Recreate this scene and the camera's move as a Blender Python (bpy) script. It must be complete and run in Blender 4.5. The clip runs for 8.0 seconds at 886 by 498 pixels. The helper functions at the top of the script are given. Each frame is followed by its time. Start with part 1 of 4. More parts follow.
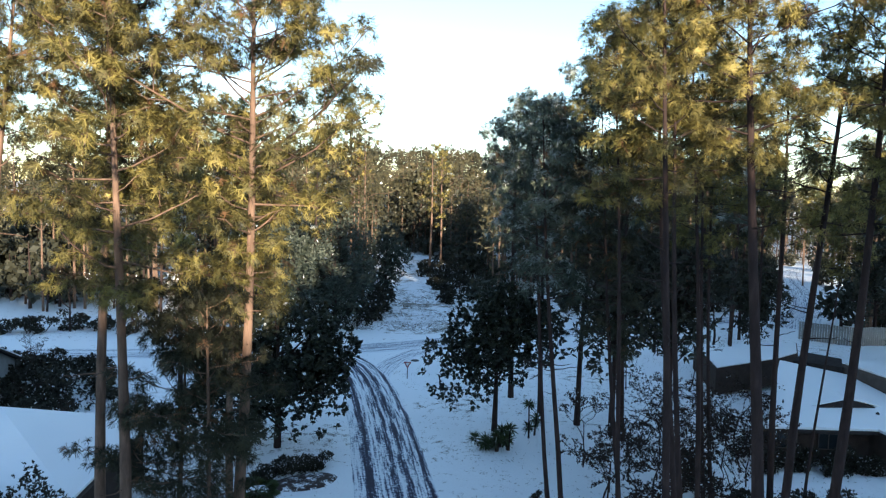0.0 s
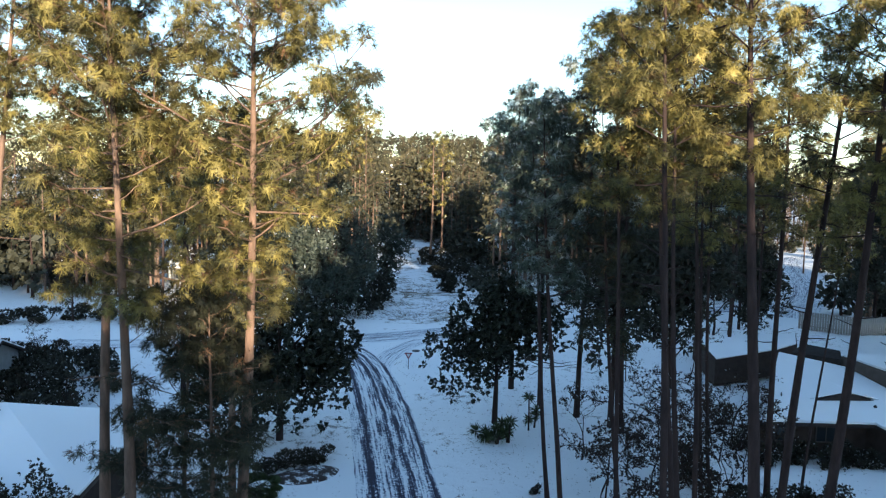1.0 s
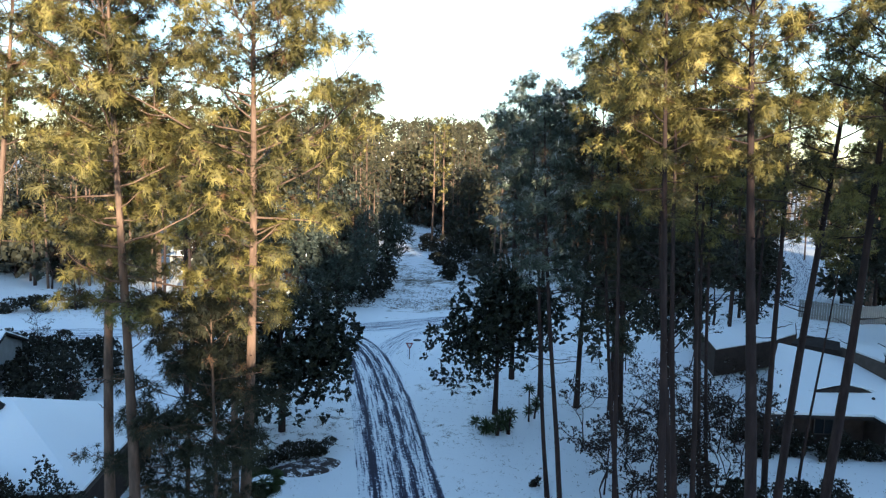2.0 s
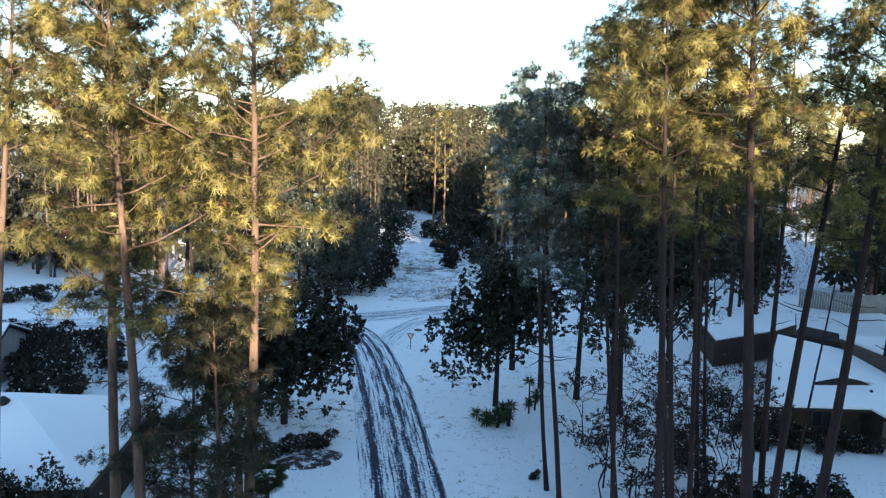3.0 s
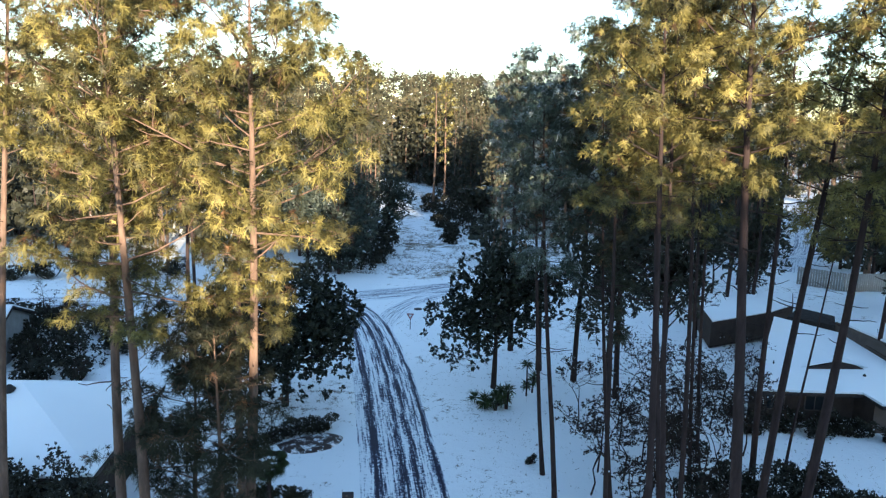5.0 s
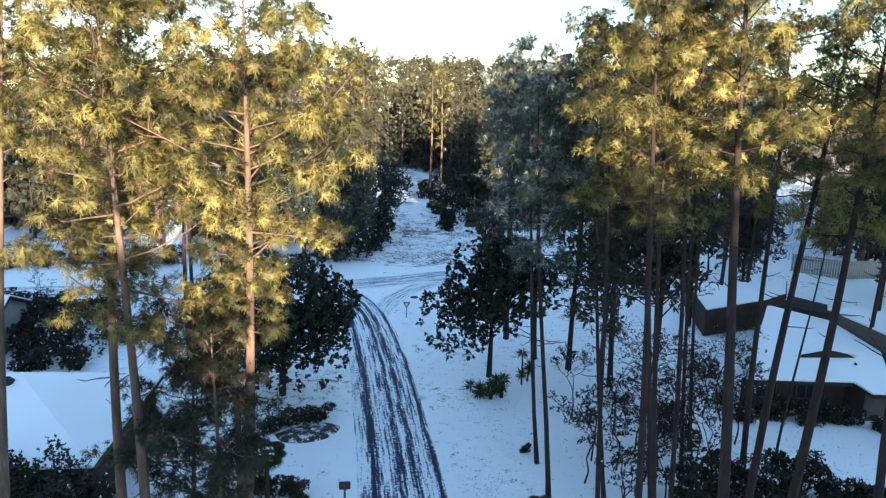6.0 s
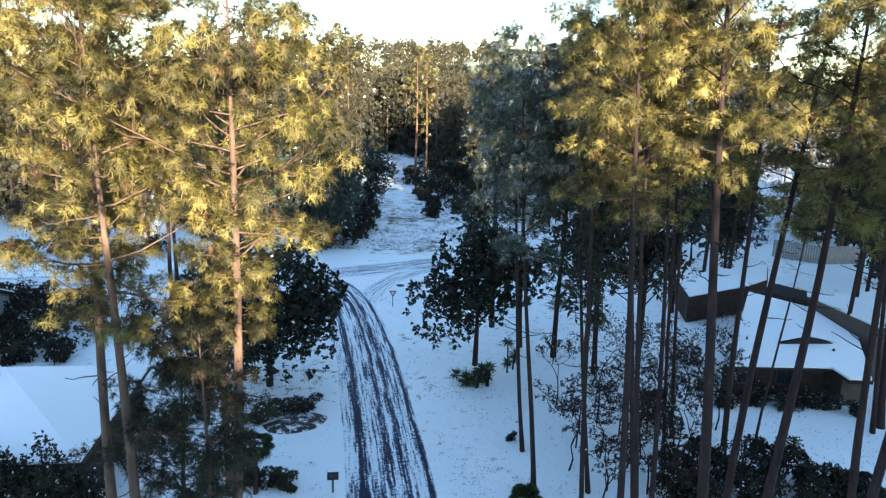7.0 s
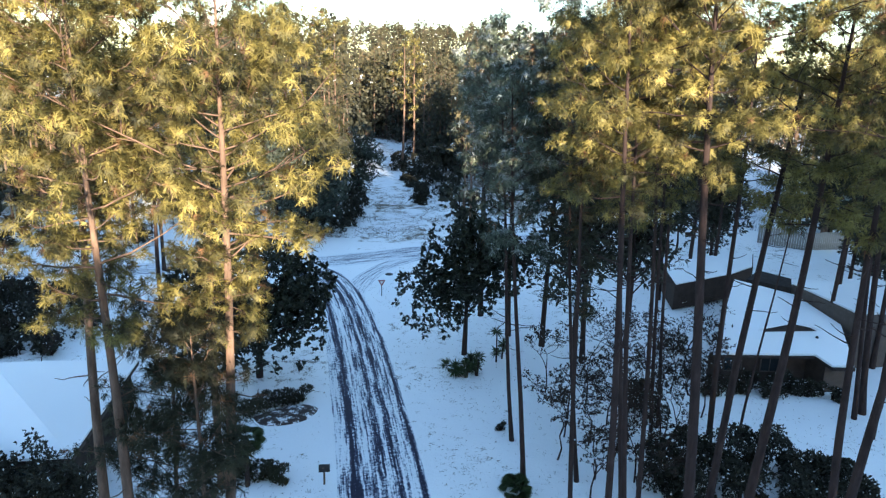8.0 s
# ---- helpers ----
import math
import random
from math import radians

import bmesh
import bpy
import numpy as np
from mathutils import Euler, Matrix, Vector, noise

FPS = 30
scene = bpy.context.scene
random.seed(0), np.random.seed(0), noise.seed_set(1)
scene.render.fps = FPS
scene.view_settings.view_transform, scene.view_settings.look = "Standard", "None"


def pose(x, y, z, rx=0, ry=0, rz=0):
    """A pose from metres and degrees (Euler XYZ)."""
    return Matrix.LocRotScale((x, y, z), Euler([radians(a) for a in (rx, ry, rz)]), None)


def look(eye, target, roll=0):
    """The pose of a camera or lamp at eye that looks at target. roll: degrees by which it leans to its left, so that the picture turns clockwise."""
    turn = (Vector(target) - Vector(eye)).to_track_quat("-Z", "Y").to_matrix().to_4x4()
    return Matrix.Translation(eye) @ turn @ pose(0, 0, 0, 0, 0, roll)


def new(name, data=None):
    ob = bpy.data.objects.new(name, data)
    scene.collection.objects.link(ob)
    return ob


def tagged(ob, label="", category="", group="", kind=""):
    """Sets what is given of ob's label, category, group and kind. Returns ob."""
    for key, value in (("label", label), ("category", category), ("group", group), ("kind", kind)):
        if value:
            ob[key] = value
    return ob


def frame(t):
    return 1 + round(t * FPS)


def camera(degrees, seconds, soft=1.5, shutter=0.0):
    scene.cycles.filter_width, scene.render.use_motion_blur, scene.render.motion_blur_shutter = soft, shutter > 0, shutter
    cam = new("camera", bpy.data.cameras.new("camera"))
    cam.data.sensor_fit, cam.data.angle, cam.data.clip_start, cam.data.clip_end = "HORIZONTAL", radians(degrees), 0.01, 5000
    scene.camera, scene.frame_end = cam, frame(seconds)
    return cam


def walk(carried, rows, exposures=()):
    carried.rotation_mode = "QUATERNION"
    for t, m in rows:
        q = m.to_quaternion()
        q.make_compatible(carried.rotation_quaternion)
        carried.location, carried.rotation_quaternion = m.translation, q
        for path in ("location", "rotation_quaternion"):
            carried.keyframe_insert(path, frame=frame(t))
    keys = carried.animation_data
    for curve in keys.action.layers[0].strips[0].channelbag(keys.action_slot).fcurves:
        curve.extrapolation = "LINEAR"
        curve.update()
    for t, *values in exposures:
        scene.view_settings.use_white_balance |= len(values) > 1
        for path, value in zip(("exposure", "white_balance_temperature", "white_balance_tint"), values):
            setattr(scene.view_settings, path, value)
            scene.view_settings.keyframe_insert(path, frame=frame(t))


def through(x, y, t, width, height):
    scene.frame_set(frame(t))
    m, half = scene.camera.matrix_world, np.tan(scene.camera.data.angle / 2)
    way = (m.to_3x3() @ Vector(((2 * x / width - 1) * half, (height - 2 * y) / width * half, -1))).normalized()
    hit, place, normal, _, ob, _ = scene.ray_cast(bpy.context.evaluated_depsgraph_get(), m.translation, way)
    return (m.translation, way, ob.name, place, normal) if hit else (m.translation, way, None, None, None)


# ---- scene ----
cam = camera(66.9, 8.0, 1.25)
PATH = [
    (0, (0.112, 0.007, 15.639), (0.064, 2.002, 15.509), 1.5),
    (0.5, (0.125, -0.026, 15.957), (0.075, 1.967, 15.804), 1.5),
    (1, (0.127, -0.061, 16.255), (0.077, 1.93, 16.08), 1.5),
    (1.5, (0.136, -0.064, 16.549), (0.085, 1.926, 16.35), 1.5),
    (3, (0.155, -0.131, 17.499), (0.1, 1.85, 17.229), 1.5),
    (3.5, (0.159, -0.131, 17.798), (0.104, 1.847, 17.505), 1.5),
    (4, (0.187, -0.131, 18.112), (0.132, 1.843, 17.797), 1.5),
    (4.5, (0.209, -0.131, 18.384), (0.153, 1.839, 18.045), 1.6),
    (6, (0.326, -0.298, 19.075), (0.282, 1.659, 18.668), 1.6),
    (6.5, (0.309, -0.326, 19.288), (0.289, 1.627, 18.857), 1.6),
    (7, (0.309, -0.403, 19.522), (0.309, 1.545, 19.07), 1.6),
    (7.5, (0.263, -0.4, 19.754), (0.281, 1.543, 19.279), 1.6),
    (8, (0.206, -0.383, 19.983), (0.244, 1.554, 19.486), 1.6),
]
walk(cam, [(t, look(e, a, r)) for t, e, a, r in PATH], [(0, 1.88, 5500, 8), (4, 2.14, 5500, 8), (8, 2.37, 5500, 8)])

# ---- world, sun, exposure ----
SUN_ELEV, SUN_AZ = 9.0, 163.0      # degrees; azimuth clockwise from +y
world = bpy.data.worlds.new("world")
scene.world = world
world.use_nodes = True
wn = world.node_tree.nodes
sky = wn.new("ShaderNodeTexSky")
sky.sky_type, sky.sun_disc = "NISHITA", False
sky.sun_elevation, sky.sun_rotation = radians(SUN_ELEV), radians(SUN_AZ)
sky.air_density, sky.dust_density, sky.ozone_density = 1.0, 0.15, 0.8
wn["Background"].inputs["Strength"].default_value = 0.115
world.node_tree.links.new(sky.outputs[0], wn["Background"].inputs["Color"])
sun = new("sun", bpy.data.lights.new("sun", "SUN"))
sun.data.energy, sun.data.angle, sun.data.color = 5.0, radians(0.6), (1.0, 0.76, 0.48)
SUN_DIR = Vector((math.sin(radians(SUN_AZ)) * math.cos(radians(SUN_ELEV)),
                  math.cos(radians(SUN_AZ)) * math.cos(radians(SUN_ELEV)), math.sin(radians(SUN_ELEV))))
sun.matrix_world = look(SUN_DIR * 150, (0, 0, 0))

# ---- materials ----


def material(name, rough=0.8, metal=0.0):
    """A node material; returns it, its nodes, its links and the principled node."""
    m = bpy.data.materials.new(name)
    m.use_nodes = True
    n, l = m.node_tree.nodes, m.node_tree.links
    p = n["Principled BSDF"]
    p.inputs["Roughness"].default_value, p.inputs["Metallic"].default_value = rough, metal
    return m, n, l, p


def noise_node(n, l, scale, detail=4.0, rough=0.55, coords="Object", stretch=None):
    tc, tx = n.new("ShaderNodeTexCoord"), n.new("ShaderNodeTexNoise")
    tx.inputs["Scale"].default_value, tx.inputs["Detail"].default_value = scale, detail
    tx.inputs["Roughness"].default_value = rough
    if stretch:
        mp = n.new("ShaderNodeMapping")
        mp.inputs["Scale"].default_value = stretch
        l.new(tc.outputs[coords], mp.inputs[0])
        l.new(mp.outputs[0], tx.inputs["Vector"])
    else:
        l.new(tc.outputs[coords], tx.inputs["Vector"])
    return tx.outputs["Fac"]


def ramp(n, l, fac, stops):
    r = n.new("ShaderNodeValToRGB")
    els = r.color_ramp.elements
    while len(els) < len(stops):
        els.new(0.5)
    for e, (pos, col) in zip(els, stops):
        e.position = pos
        e.color = (*col, 1) if len(col) == 3 else col
    l.new(fac, r.inputs[0])
    return r.outputs[0]


def mix(n, l, fac, a, b, mode="MIX"):
    m = n.new("ShaderNodeMix")
    m.data_type, m.blend_type = "RGBA", mode
    for sock, val in ((m.inputs[0], fac), (m.inputs[6], a), (m.inputs[7], b)):
        if isinstance(val, (int, float)):
            sock.default_value = val
        elif isinstance(val, tuple):
            sock.default_value = (*val, 1)
        else:
            l.new(val, sock)
    return m.outputs[2]


def calc(n, l, op, a, b=0.0, c=0.0):
    m = n.new("ShaderNodeMath")
    m.operation = op
    for sock, val in zip(m.inputs, (a, b, c)):
        if isinstance(val, (int, float)):
            sock.default_value = val
        else:
            l.new(val, sock)
    return m.outputs[0]


def bump(n, l, p, height, strength, distance):
    b = n.new("ShaderNodeBump")
    b.inputs["Strength"].default_value, b.inputs["Distance"].default_value = strength, distance
    l.new(height, b.inputs["Height"])
    l.new(b.outputs[0], p.inputs["Normal"])


def leaf_material(name, stops, snow=0.0, rough=0.55, through=0.25, scale=0.5, patch=1.1):
    """Foliage: colour from island to island and from patch to patch, a share of leaves under snow, light passing through."""
    m, n, l, p = material(name, rough)
    geo = n.new("ShaderNodeNewGeometry")
    rnd = geo.outputs["Random Per Island"]
    big = noise_node(n, l, scale, 3.0)
    f = calc(n, l, "ADD", calc(n, l, "ADD", calc(n, l, "MULTIPLY", rnd, 0.36), 0.1), calc(n, l, "MULTIPLY", calc(n, l, "SUBTRACT", big, 0.42), patch))
    col = ramp(n, l, f, stops)
    if snow:
        cut = calc(n, l, "GREATER_THAN", calc(n, l, "FRACT", calc(n, l, "MULTIPLY", rnd, 37.7)), 1.0 - snow)
        col = mix(n, l, cut, col, (0.8, 0.83, 0.88))
    l.new(col, p.inputs["Base Color"])
    p.inputs["Specular IOR Level"].default_value = 0.25
    tr = n.new("ShaderNodeBsdfTranslucent")
    l.new(col, tr.inputs[0])
    ms = n.new("ShaderNodeMixShader")
    ms.inputs[0].default_value = through
    l.new(p.outputs[0], ms.inputs[1])
    l.new(tr.outputs[0], ms.inputs[2])
    l.new(ms.outputs[0], n["Material Output"].inputs[0])
    return m


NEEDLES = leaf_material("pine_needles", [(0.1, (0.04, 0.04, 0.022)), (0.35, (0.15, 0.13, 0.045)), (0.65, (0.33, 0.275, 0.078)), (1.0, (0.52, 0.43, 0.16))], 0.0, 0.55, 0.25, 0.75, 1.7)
# Darker copy of pine_needles: shade put into the colour of shaded pines.
NEEDLES_DARK = leaf_material("dark_shaded_needles", [(0.1, (0.022, 0.024, 0.015)), (0.6, (0.055, 0.054, 0.028)), (1.0, (0.12, 0.10, 0.05))], 0.0, 0.55, 0.25, 0.35)
NEEDLES_FROST = leaf_material("frosted_pine_needles", [(0.1, (0.028, 0.038, 0.028)), (0.4, (0.075, 0.095, 0.07)), (0.65, (0.18, 0.205, 0.15)), (1.0, (0.36, 0.39, 0.31))], 0.004, 0.55, 0.25, 0.6, 1.6)
NEEDLES_SNOW = leaf_material("snow_dusted_needles", [(0.1, (0.26, 0.29, 0.27)), (0.5, (0.44, 0.47, 0.45)), (1.0, (0.66, 0.68, 0.67))], 0.0, 0.5, 0.15, 0.8)
NEEDLES_DEAD = leaf_material("dead_pine_needles", [(0.1, (0.10, 0.055, 0.03)), (0.6, (0.22, 0.12, 0.06)), (1.0, (0.36, 0.21, 0.11))], 0.0, 0.6, 0.35, 0.8)
MAGNOLIA = leaf_material("magnolia_leaves", [(0.1, (0.013, 0.016, 0.010)), (0.7, (0.026, 0.03, 0.017)), (1.0, (0.05, 0.036, 0.02))], 0.008, 0.42, 0.08, 0.8)
SHRUB = leaf_material("shrub_leaves", [(0.1, (0.018, 0.018, 0.013)), (0.6, (0.034, 0.033, 0.021)), (1.0, (0.065, 0.045, 0.03))], 0.016, 0.5, 0.15, 0.9)
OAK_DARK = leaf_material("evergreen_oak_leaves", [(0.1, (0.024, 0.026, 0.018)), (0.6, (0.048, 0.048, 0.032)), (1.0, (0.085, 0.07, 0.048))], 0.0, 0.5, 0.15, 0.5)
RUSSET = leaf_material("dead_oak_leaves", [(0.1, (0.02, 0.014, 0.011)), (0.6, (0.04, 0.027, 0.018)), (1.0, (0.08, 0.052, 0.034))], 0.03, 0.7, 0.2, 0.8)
# Frost tones, darkened to put the shade on the western oaks into the colour.
OAK_FROST_SHADED = leaf_material("shaded_frosted_oak_leaves", [(0.1, (0.018, 0.025, 0.019)), (0.4, (0.045, 0.055, 0.042)), (0.7, (0.10, 0.115, 0.09)), (1.0, (0.24, 0.26, 0.22))], 0.004, 0.55, 0.2, 0.6, 1.4)
WOODS = leaf_material("far_woods_foliage", [(0.1, (0.034, 0.034, 0.02)), (0.5, (0.08, 0.072, 0.038)), (0.8, (0.16, 0.12, 0.07)), (1.0, (0.27, 0.19, 0.12))], 0.004, 0.6, 0.2, 0.06)
PALM_LEAF = leaf_material("palm_leaves", [(0.1, (0.03, 0.045, 0.02)), (0.6, (0.055, 0.075, 0.03)), (1.0, (0.10, 0.095, 0.045))], 0.04, 0.45, 0.15, 1.0)


def bark_material(name, dark, light, warm):
    m, n, l, p = material(name, 0.9)
    p.inputs["Specular IOR Level"].default_value = 0.1
    plates = noise_node(n, l, 5.0, 6.0, 0.65, stretch=(1, 1, 0.25))
    patch = noise_node(n, l, 0.7, 2.0)
    col = ramp(n, l, plates, [(0.32, dark), (0.55, light), (0.75, warm)])
    col = mix(n, l, calc(n, l, "MULTIPLY", patch, 0.5), col, warm)
    l.new(col, p.inputs["Base Color"])
    bump(n, l, p, plates, 1.0, 0.06)
    return m


# Pine bark in a sunlit and a shaded tone: light put into the colour.
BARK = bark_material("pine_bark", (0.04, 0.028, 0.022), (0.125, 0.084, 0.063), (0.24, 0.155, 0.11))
# Dark tone for trunks in shade; also the plain bark of shrubs and saplings.
BARK_GREY_SHADED = bark_material("grey_shaded_bark", (0.012, 0.0085, 0.0085), (0.032, 0.022, 0.021), (0.068, 0.045, 0.039))


def snow_material(name, litter, litter_cut, relief=0.03, lumps=1.6):
    """Thin snow with blades of grass and leaf litter coming through."""
    m, n, l, p = material(name, 0.6)
    p.inputs["Specular IOR Level"].default_value = 0.2
    big = noise_node(n, l, 0.09, 3.0)
    mid = noise_node(n, l, lumps, 5.0, 0.6)
    fine = noise_node(n, l, 9.0, 5.0, 0.7)
    white = ramp(n, l, big, [(0.3, (0.80, 0.82, 0.85)), (0.7, (0.89, 0.90, 0.91))])
    bare = calc(n, l, "ADD", calc(n, l, "MULTIPLY", mid, 0.55), calc(n, l, "MULTIPLY", fine, 0.45))
    bare = calc(n, l, "ADD", bare, calc(n, l, "MULTIPLY", calc(n, l, "SUBTRACT", big, 0.5), 0.35))
    cut = ramp(n, l, bare, [(litter_cut, (0, 0, 0)), (litter_cut + 0.05, (1, 1, 1))])
    soil = ramp(n, l, fine, [(0.35, litter), (0.7, tuple(2.2 * c for c in litter))])
    l.new(mix(n, l, cut, white, soil), p.inputs["Base Color"])
    h = calc(n, l, "ADD", calc(n, l, "MULTIPLY", mid, 1.0), calc(n, l, "MULTIPLY", fine, 0.35))
    bump(n, l, p, h, 0.5, relief * 4)
    return m


SNOW_ROUGH = snow_material("tussock_snow", (0.10, 0.085, 0.06), 0.515, 0.06, 0.55)
ROOF_SNOW = snow_material("roof_snow", (0.1, 0.1, 0.1), 0.80, 0.012, 0.8)


def road_material(name, bands, cover, blue=0.0):
    """Asphalt under snow; wheels have cleared bands (centre, half width, strength) across the road, uv.x in metres."""
    m, n, l, p = material(name, 0.55)
    uv = n.new("ShaderNodeUVMap")
    sep = n.new("ShaderNodeSeparateXYZ")
    l.new(uv.outputs[0], sep.inputs[0])
    mp = n.new("ShaderNodeMapping")
    mp.inputs["Scale"].default_value = (1.0, 0.045, 1.0)
    l.new(uv.outputs[0], mp.inputs[0])

    def tex(scale, detail, vec):
        t = n.new("ShaderNodeTexNoise")
        t.inputs["Scale"].default_value, t.inputs["Detail"].default_value = scale, detail
        t.inputs["Roughness"].default_value = 0.62
        l.new(vec, t.inputs["Vector"])
        return t.outputs["Fac"]
    wob = tex(0.8, 2.0, mp.outputs[0])
    streak = tex(6.0, 7.0, mp.outputs[0])
    crumbs = tex(5.0, 5.0, uv.outputs[0])
    patch = tex(0.55, 2.0, mp.outputs[0])
    x = calc(n, l, "ADD", sep.outputs[0], calc(n, l, "MULTIPLY", calc(n, l, "SUBTRACT", wob, 0.5), 0.5))
    total = None
    for centre, half, strength in bands:
        d = calc(n, l, "ABSOLUTE", calc(n, l, "SUBTRACT", x, centre))
        b = calc(n, l, "MULTIPLY", calc(n, l, "SUBTRACT", 1.0, calc(n, l, "DIVIDE", d, half)), strength)
        b = calc(n, l, "MAXIMUM", b, 0.0)
        total = b if total is None else calc(n, l, "MAXIMUM", total, b)
    bare = calc(n, l, "ADD", total, calc(n, l, "MULTIPLY", calc(n, l, "SUBTRACT", streak, 0.5), 3.2))
    bare = calc(n, l, "ADD", bare, calc(n, l, "MULTIPLY", calc(n, l, "SUBTRACT", crumbs, 0.5), 1.7))
    bare = calc(n, l, "ADD", bare, calc(n, l, "MULTIPLY", calc(n, l, "SUBTRACT", patch, 0.5), 0.9))
    col = ramp(n, l, calc(n, l, "SUBTRACT", bare, cover), [(0.0, (0.80, 0.82, 0.85)), (0.12, (0.63, 0.66, 0.70)), (0.26, (0.33, 0.36, 0.42)), (0.44, (0.055, 0.06, 0.105)), (0.72, (0.018, 0.017, 0.036))])
    l.new(col, p.inputs["Base Color"])
    rg = ramp(n, l, calc(n, l, "SUBTRACT", bare, cover), [(0.1, (0.75, 0.75, 0.75)), (0.6, (0.62, 0.62, 0.62))])
    l.new(rg, p.inputs["Roughness"])
    p.inputs["Specular IOR Level"].default_value = 0.14
    bump(n, l, p, calc(n, l, "SUBTRACT", calc(n, l, "MULTIPLY", crumbs, 0.6), calc(n, l, "MINIMUM", bare, 0.5)), 0.5, 0.06)
    return m


ROAD_NEAR = road_material("slushy_asphalt", [(0.0, 2.45, 0.4), (-1.3, 0.46, 1.0), (-0.45, 0.35, 0.55), (0.15, 0.6, 0.85), (0.85, 0.36, 0.8), (1.95, 0.26, 0.9)], 0.14)
ROAD_CROSS = road_material("snow_packed_asphalt", [(0.0, 2.7, 0.34), (-1.6, 0.6, 0.45), (0.1, 0.7, 0.42), (1.5, 0.6, 0.45)], 0.22)


def plain_material(name, dark, light, rough, scale=3.0, relief=0.0, stretch=None):
    m, n, l, p = material(name, rough)
    f = noise_node(n, l, scale, 5.0, 0.65, stretch=stretch)
    g = noise_node(n, l, scale * 9, 3.0, 0.6, stretch=stretch)
    p.inputs["Specular IOR Level"].default_value = 0.12
    mixf = calc(n, l, "ADD", calc(n, l, "MULTIPLY", f, 0.7), calc(n, l, "MULTIPLY", g, 0.3))
    l.new(ramp(n, l, mixf, [(0.3, dark), (0.7, light)]), p.inputs["Base Color"])
    if relief:
        bump(n, l, p, mixf, 0.6, relief)
    return m


SHINGLE = plain_material("dark_shingle", (0.02, 0.017, 0.017), (0.05, 0.043, 0.04), 0.85, 4.0, 0.01)
WALL_BROWN = plain_material("brown_brick", (0.03, 0.023, 0.02), (0.06, 0.044, 0.037), 0.85, 2.0, 0.01)
SIDING = plain_material("grey_siding", (0.22, 0.22, 0.22), (0.34, 0.34, 0.34), 0.7, 1.5, 0.005)
TRIM = plain_material("brown_trim", (0.065, 0.053, 0.047), (0.11, 0.09, 0.08), 0.6, 2.0)
METAL_DARK = plain_material("dark_metal", (0.02, 0.02, 0.022), (0.05, 0.048, 0.048), 0.5, 6.0)
WOOD_DARK = plain_material("weathered_wood", (0.08, 0.06, 0.048), (0.16, 0.125, 0.10), 0.8, 4.0, 0.01, (4, 4, 0.6))
FENCE_WOOD = plain_material("grey_fence_board", (0.24, 0.225, 0.21), (0.38, 0.36, 0.335), 0.85, 4.0, 0.01, (4, 4, 0.6))
glass, gn, gl, gp = material("window_glass", 0.08)
gp.inputs["Base Color"].default_value = (0.02, 0.025, 0.03, 1)
gp.inputs["Specular IOR Level"].default_value = 0.6
GLASS = glass

# ---- mesh helpers ----


def soup(name, verts, mats, faces=None, index=None, smooth=False):
    """A mesh of loose triangles (verts in threes) or of the given faces; index: each face's material."""
    me = bpy.data.meshes.new(name)
    verts = np.asarray(verts, np.float32).reshape(-1, 3)
    if faces is None:
        faces = np.arange(len(verts), dtype=np.int32).reshape(-1, 3)
    faces = np.asarray(faces, np.int32)
    k = faces.shape[1]
    me.vertices.add(len(verts))
    me.vertices.foreach_set("co", verts.ravel())
    me.loops.add(faces.size)
    me.loops.foreach_set("vertex_index", faces.ravel())
    me.polygons.add(len(faces))
    me.polygons.foreach_set("loop_start", np.arange(0, faces.size, k, dtype=np.int32))
    for m in mats:
        me.materials.append(m)
    if index is not None:
        me.polygons.foreach_set("material_index", np.asarray(index, np.int32))
    if smooth:
        me.polygons.foreach_set("use_smooth", np.ones(len(faces), bool))
    me.update(calc_edges=True)
    return me


def child(name, me, parent, label=""):
    ob = new(name, me)
    ob.parent = parent
    return tagged(ob, label)


def part(name, bm, mat, parent, label=""):
    """Links a bmesh as one mesh object under a thing or a part."""
    me = bpy.data.meshes.new(name)
    bm.to_mesh(me)
    bm.free()
    me.materials.append(mat)
    ob = new(name, me)
    if parent:
        ob.parent = parent
    return tagged(ob, label)


def thing(name, at, label, category, group="", turn=0.0):
    ob = new(name)
    ob.empty_display_size = 0.3
    ob.matrix_basis = pose(*at, 0, 0, turn)
    return tagged(ob, label, category, group)


def bm_box(bm, x0, x1, y0, y1, z0, z1, bevel=0.0):
    geom = bmesh.ops.create_cube(bm, size=1.0)["verts"]
    for v in geom:
        v.co = Vector(((x0 + x1) / 2 + v.co.x * (x1 - x0), (y0 + y1) / 2 + v.co.y * (y1 - y0), (z0 + z1) / 2 + v.co.z * (z1 - z0)))
    if bevel:
        edges = list({e for v in geom for e in v.link_edges})
        bmesh.ops.bevel(bm, geom=edges, offset=bevel, segments=2, affect="EDGES")
    return bm


def box(name, parent, mat, x0, x1, y0, y1, z0, z1, bevel=0.0, label=""):
    return part(name, bm_box(bmesh.new(), x0, x1, y0, y1, z0, z1, bevel), mat, parent, label)


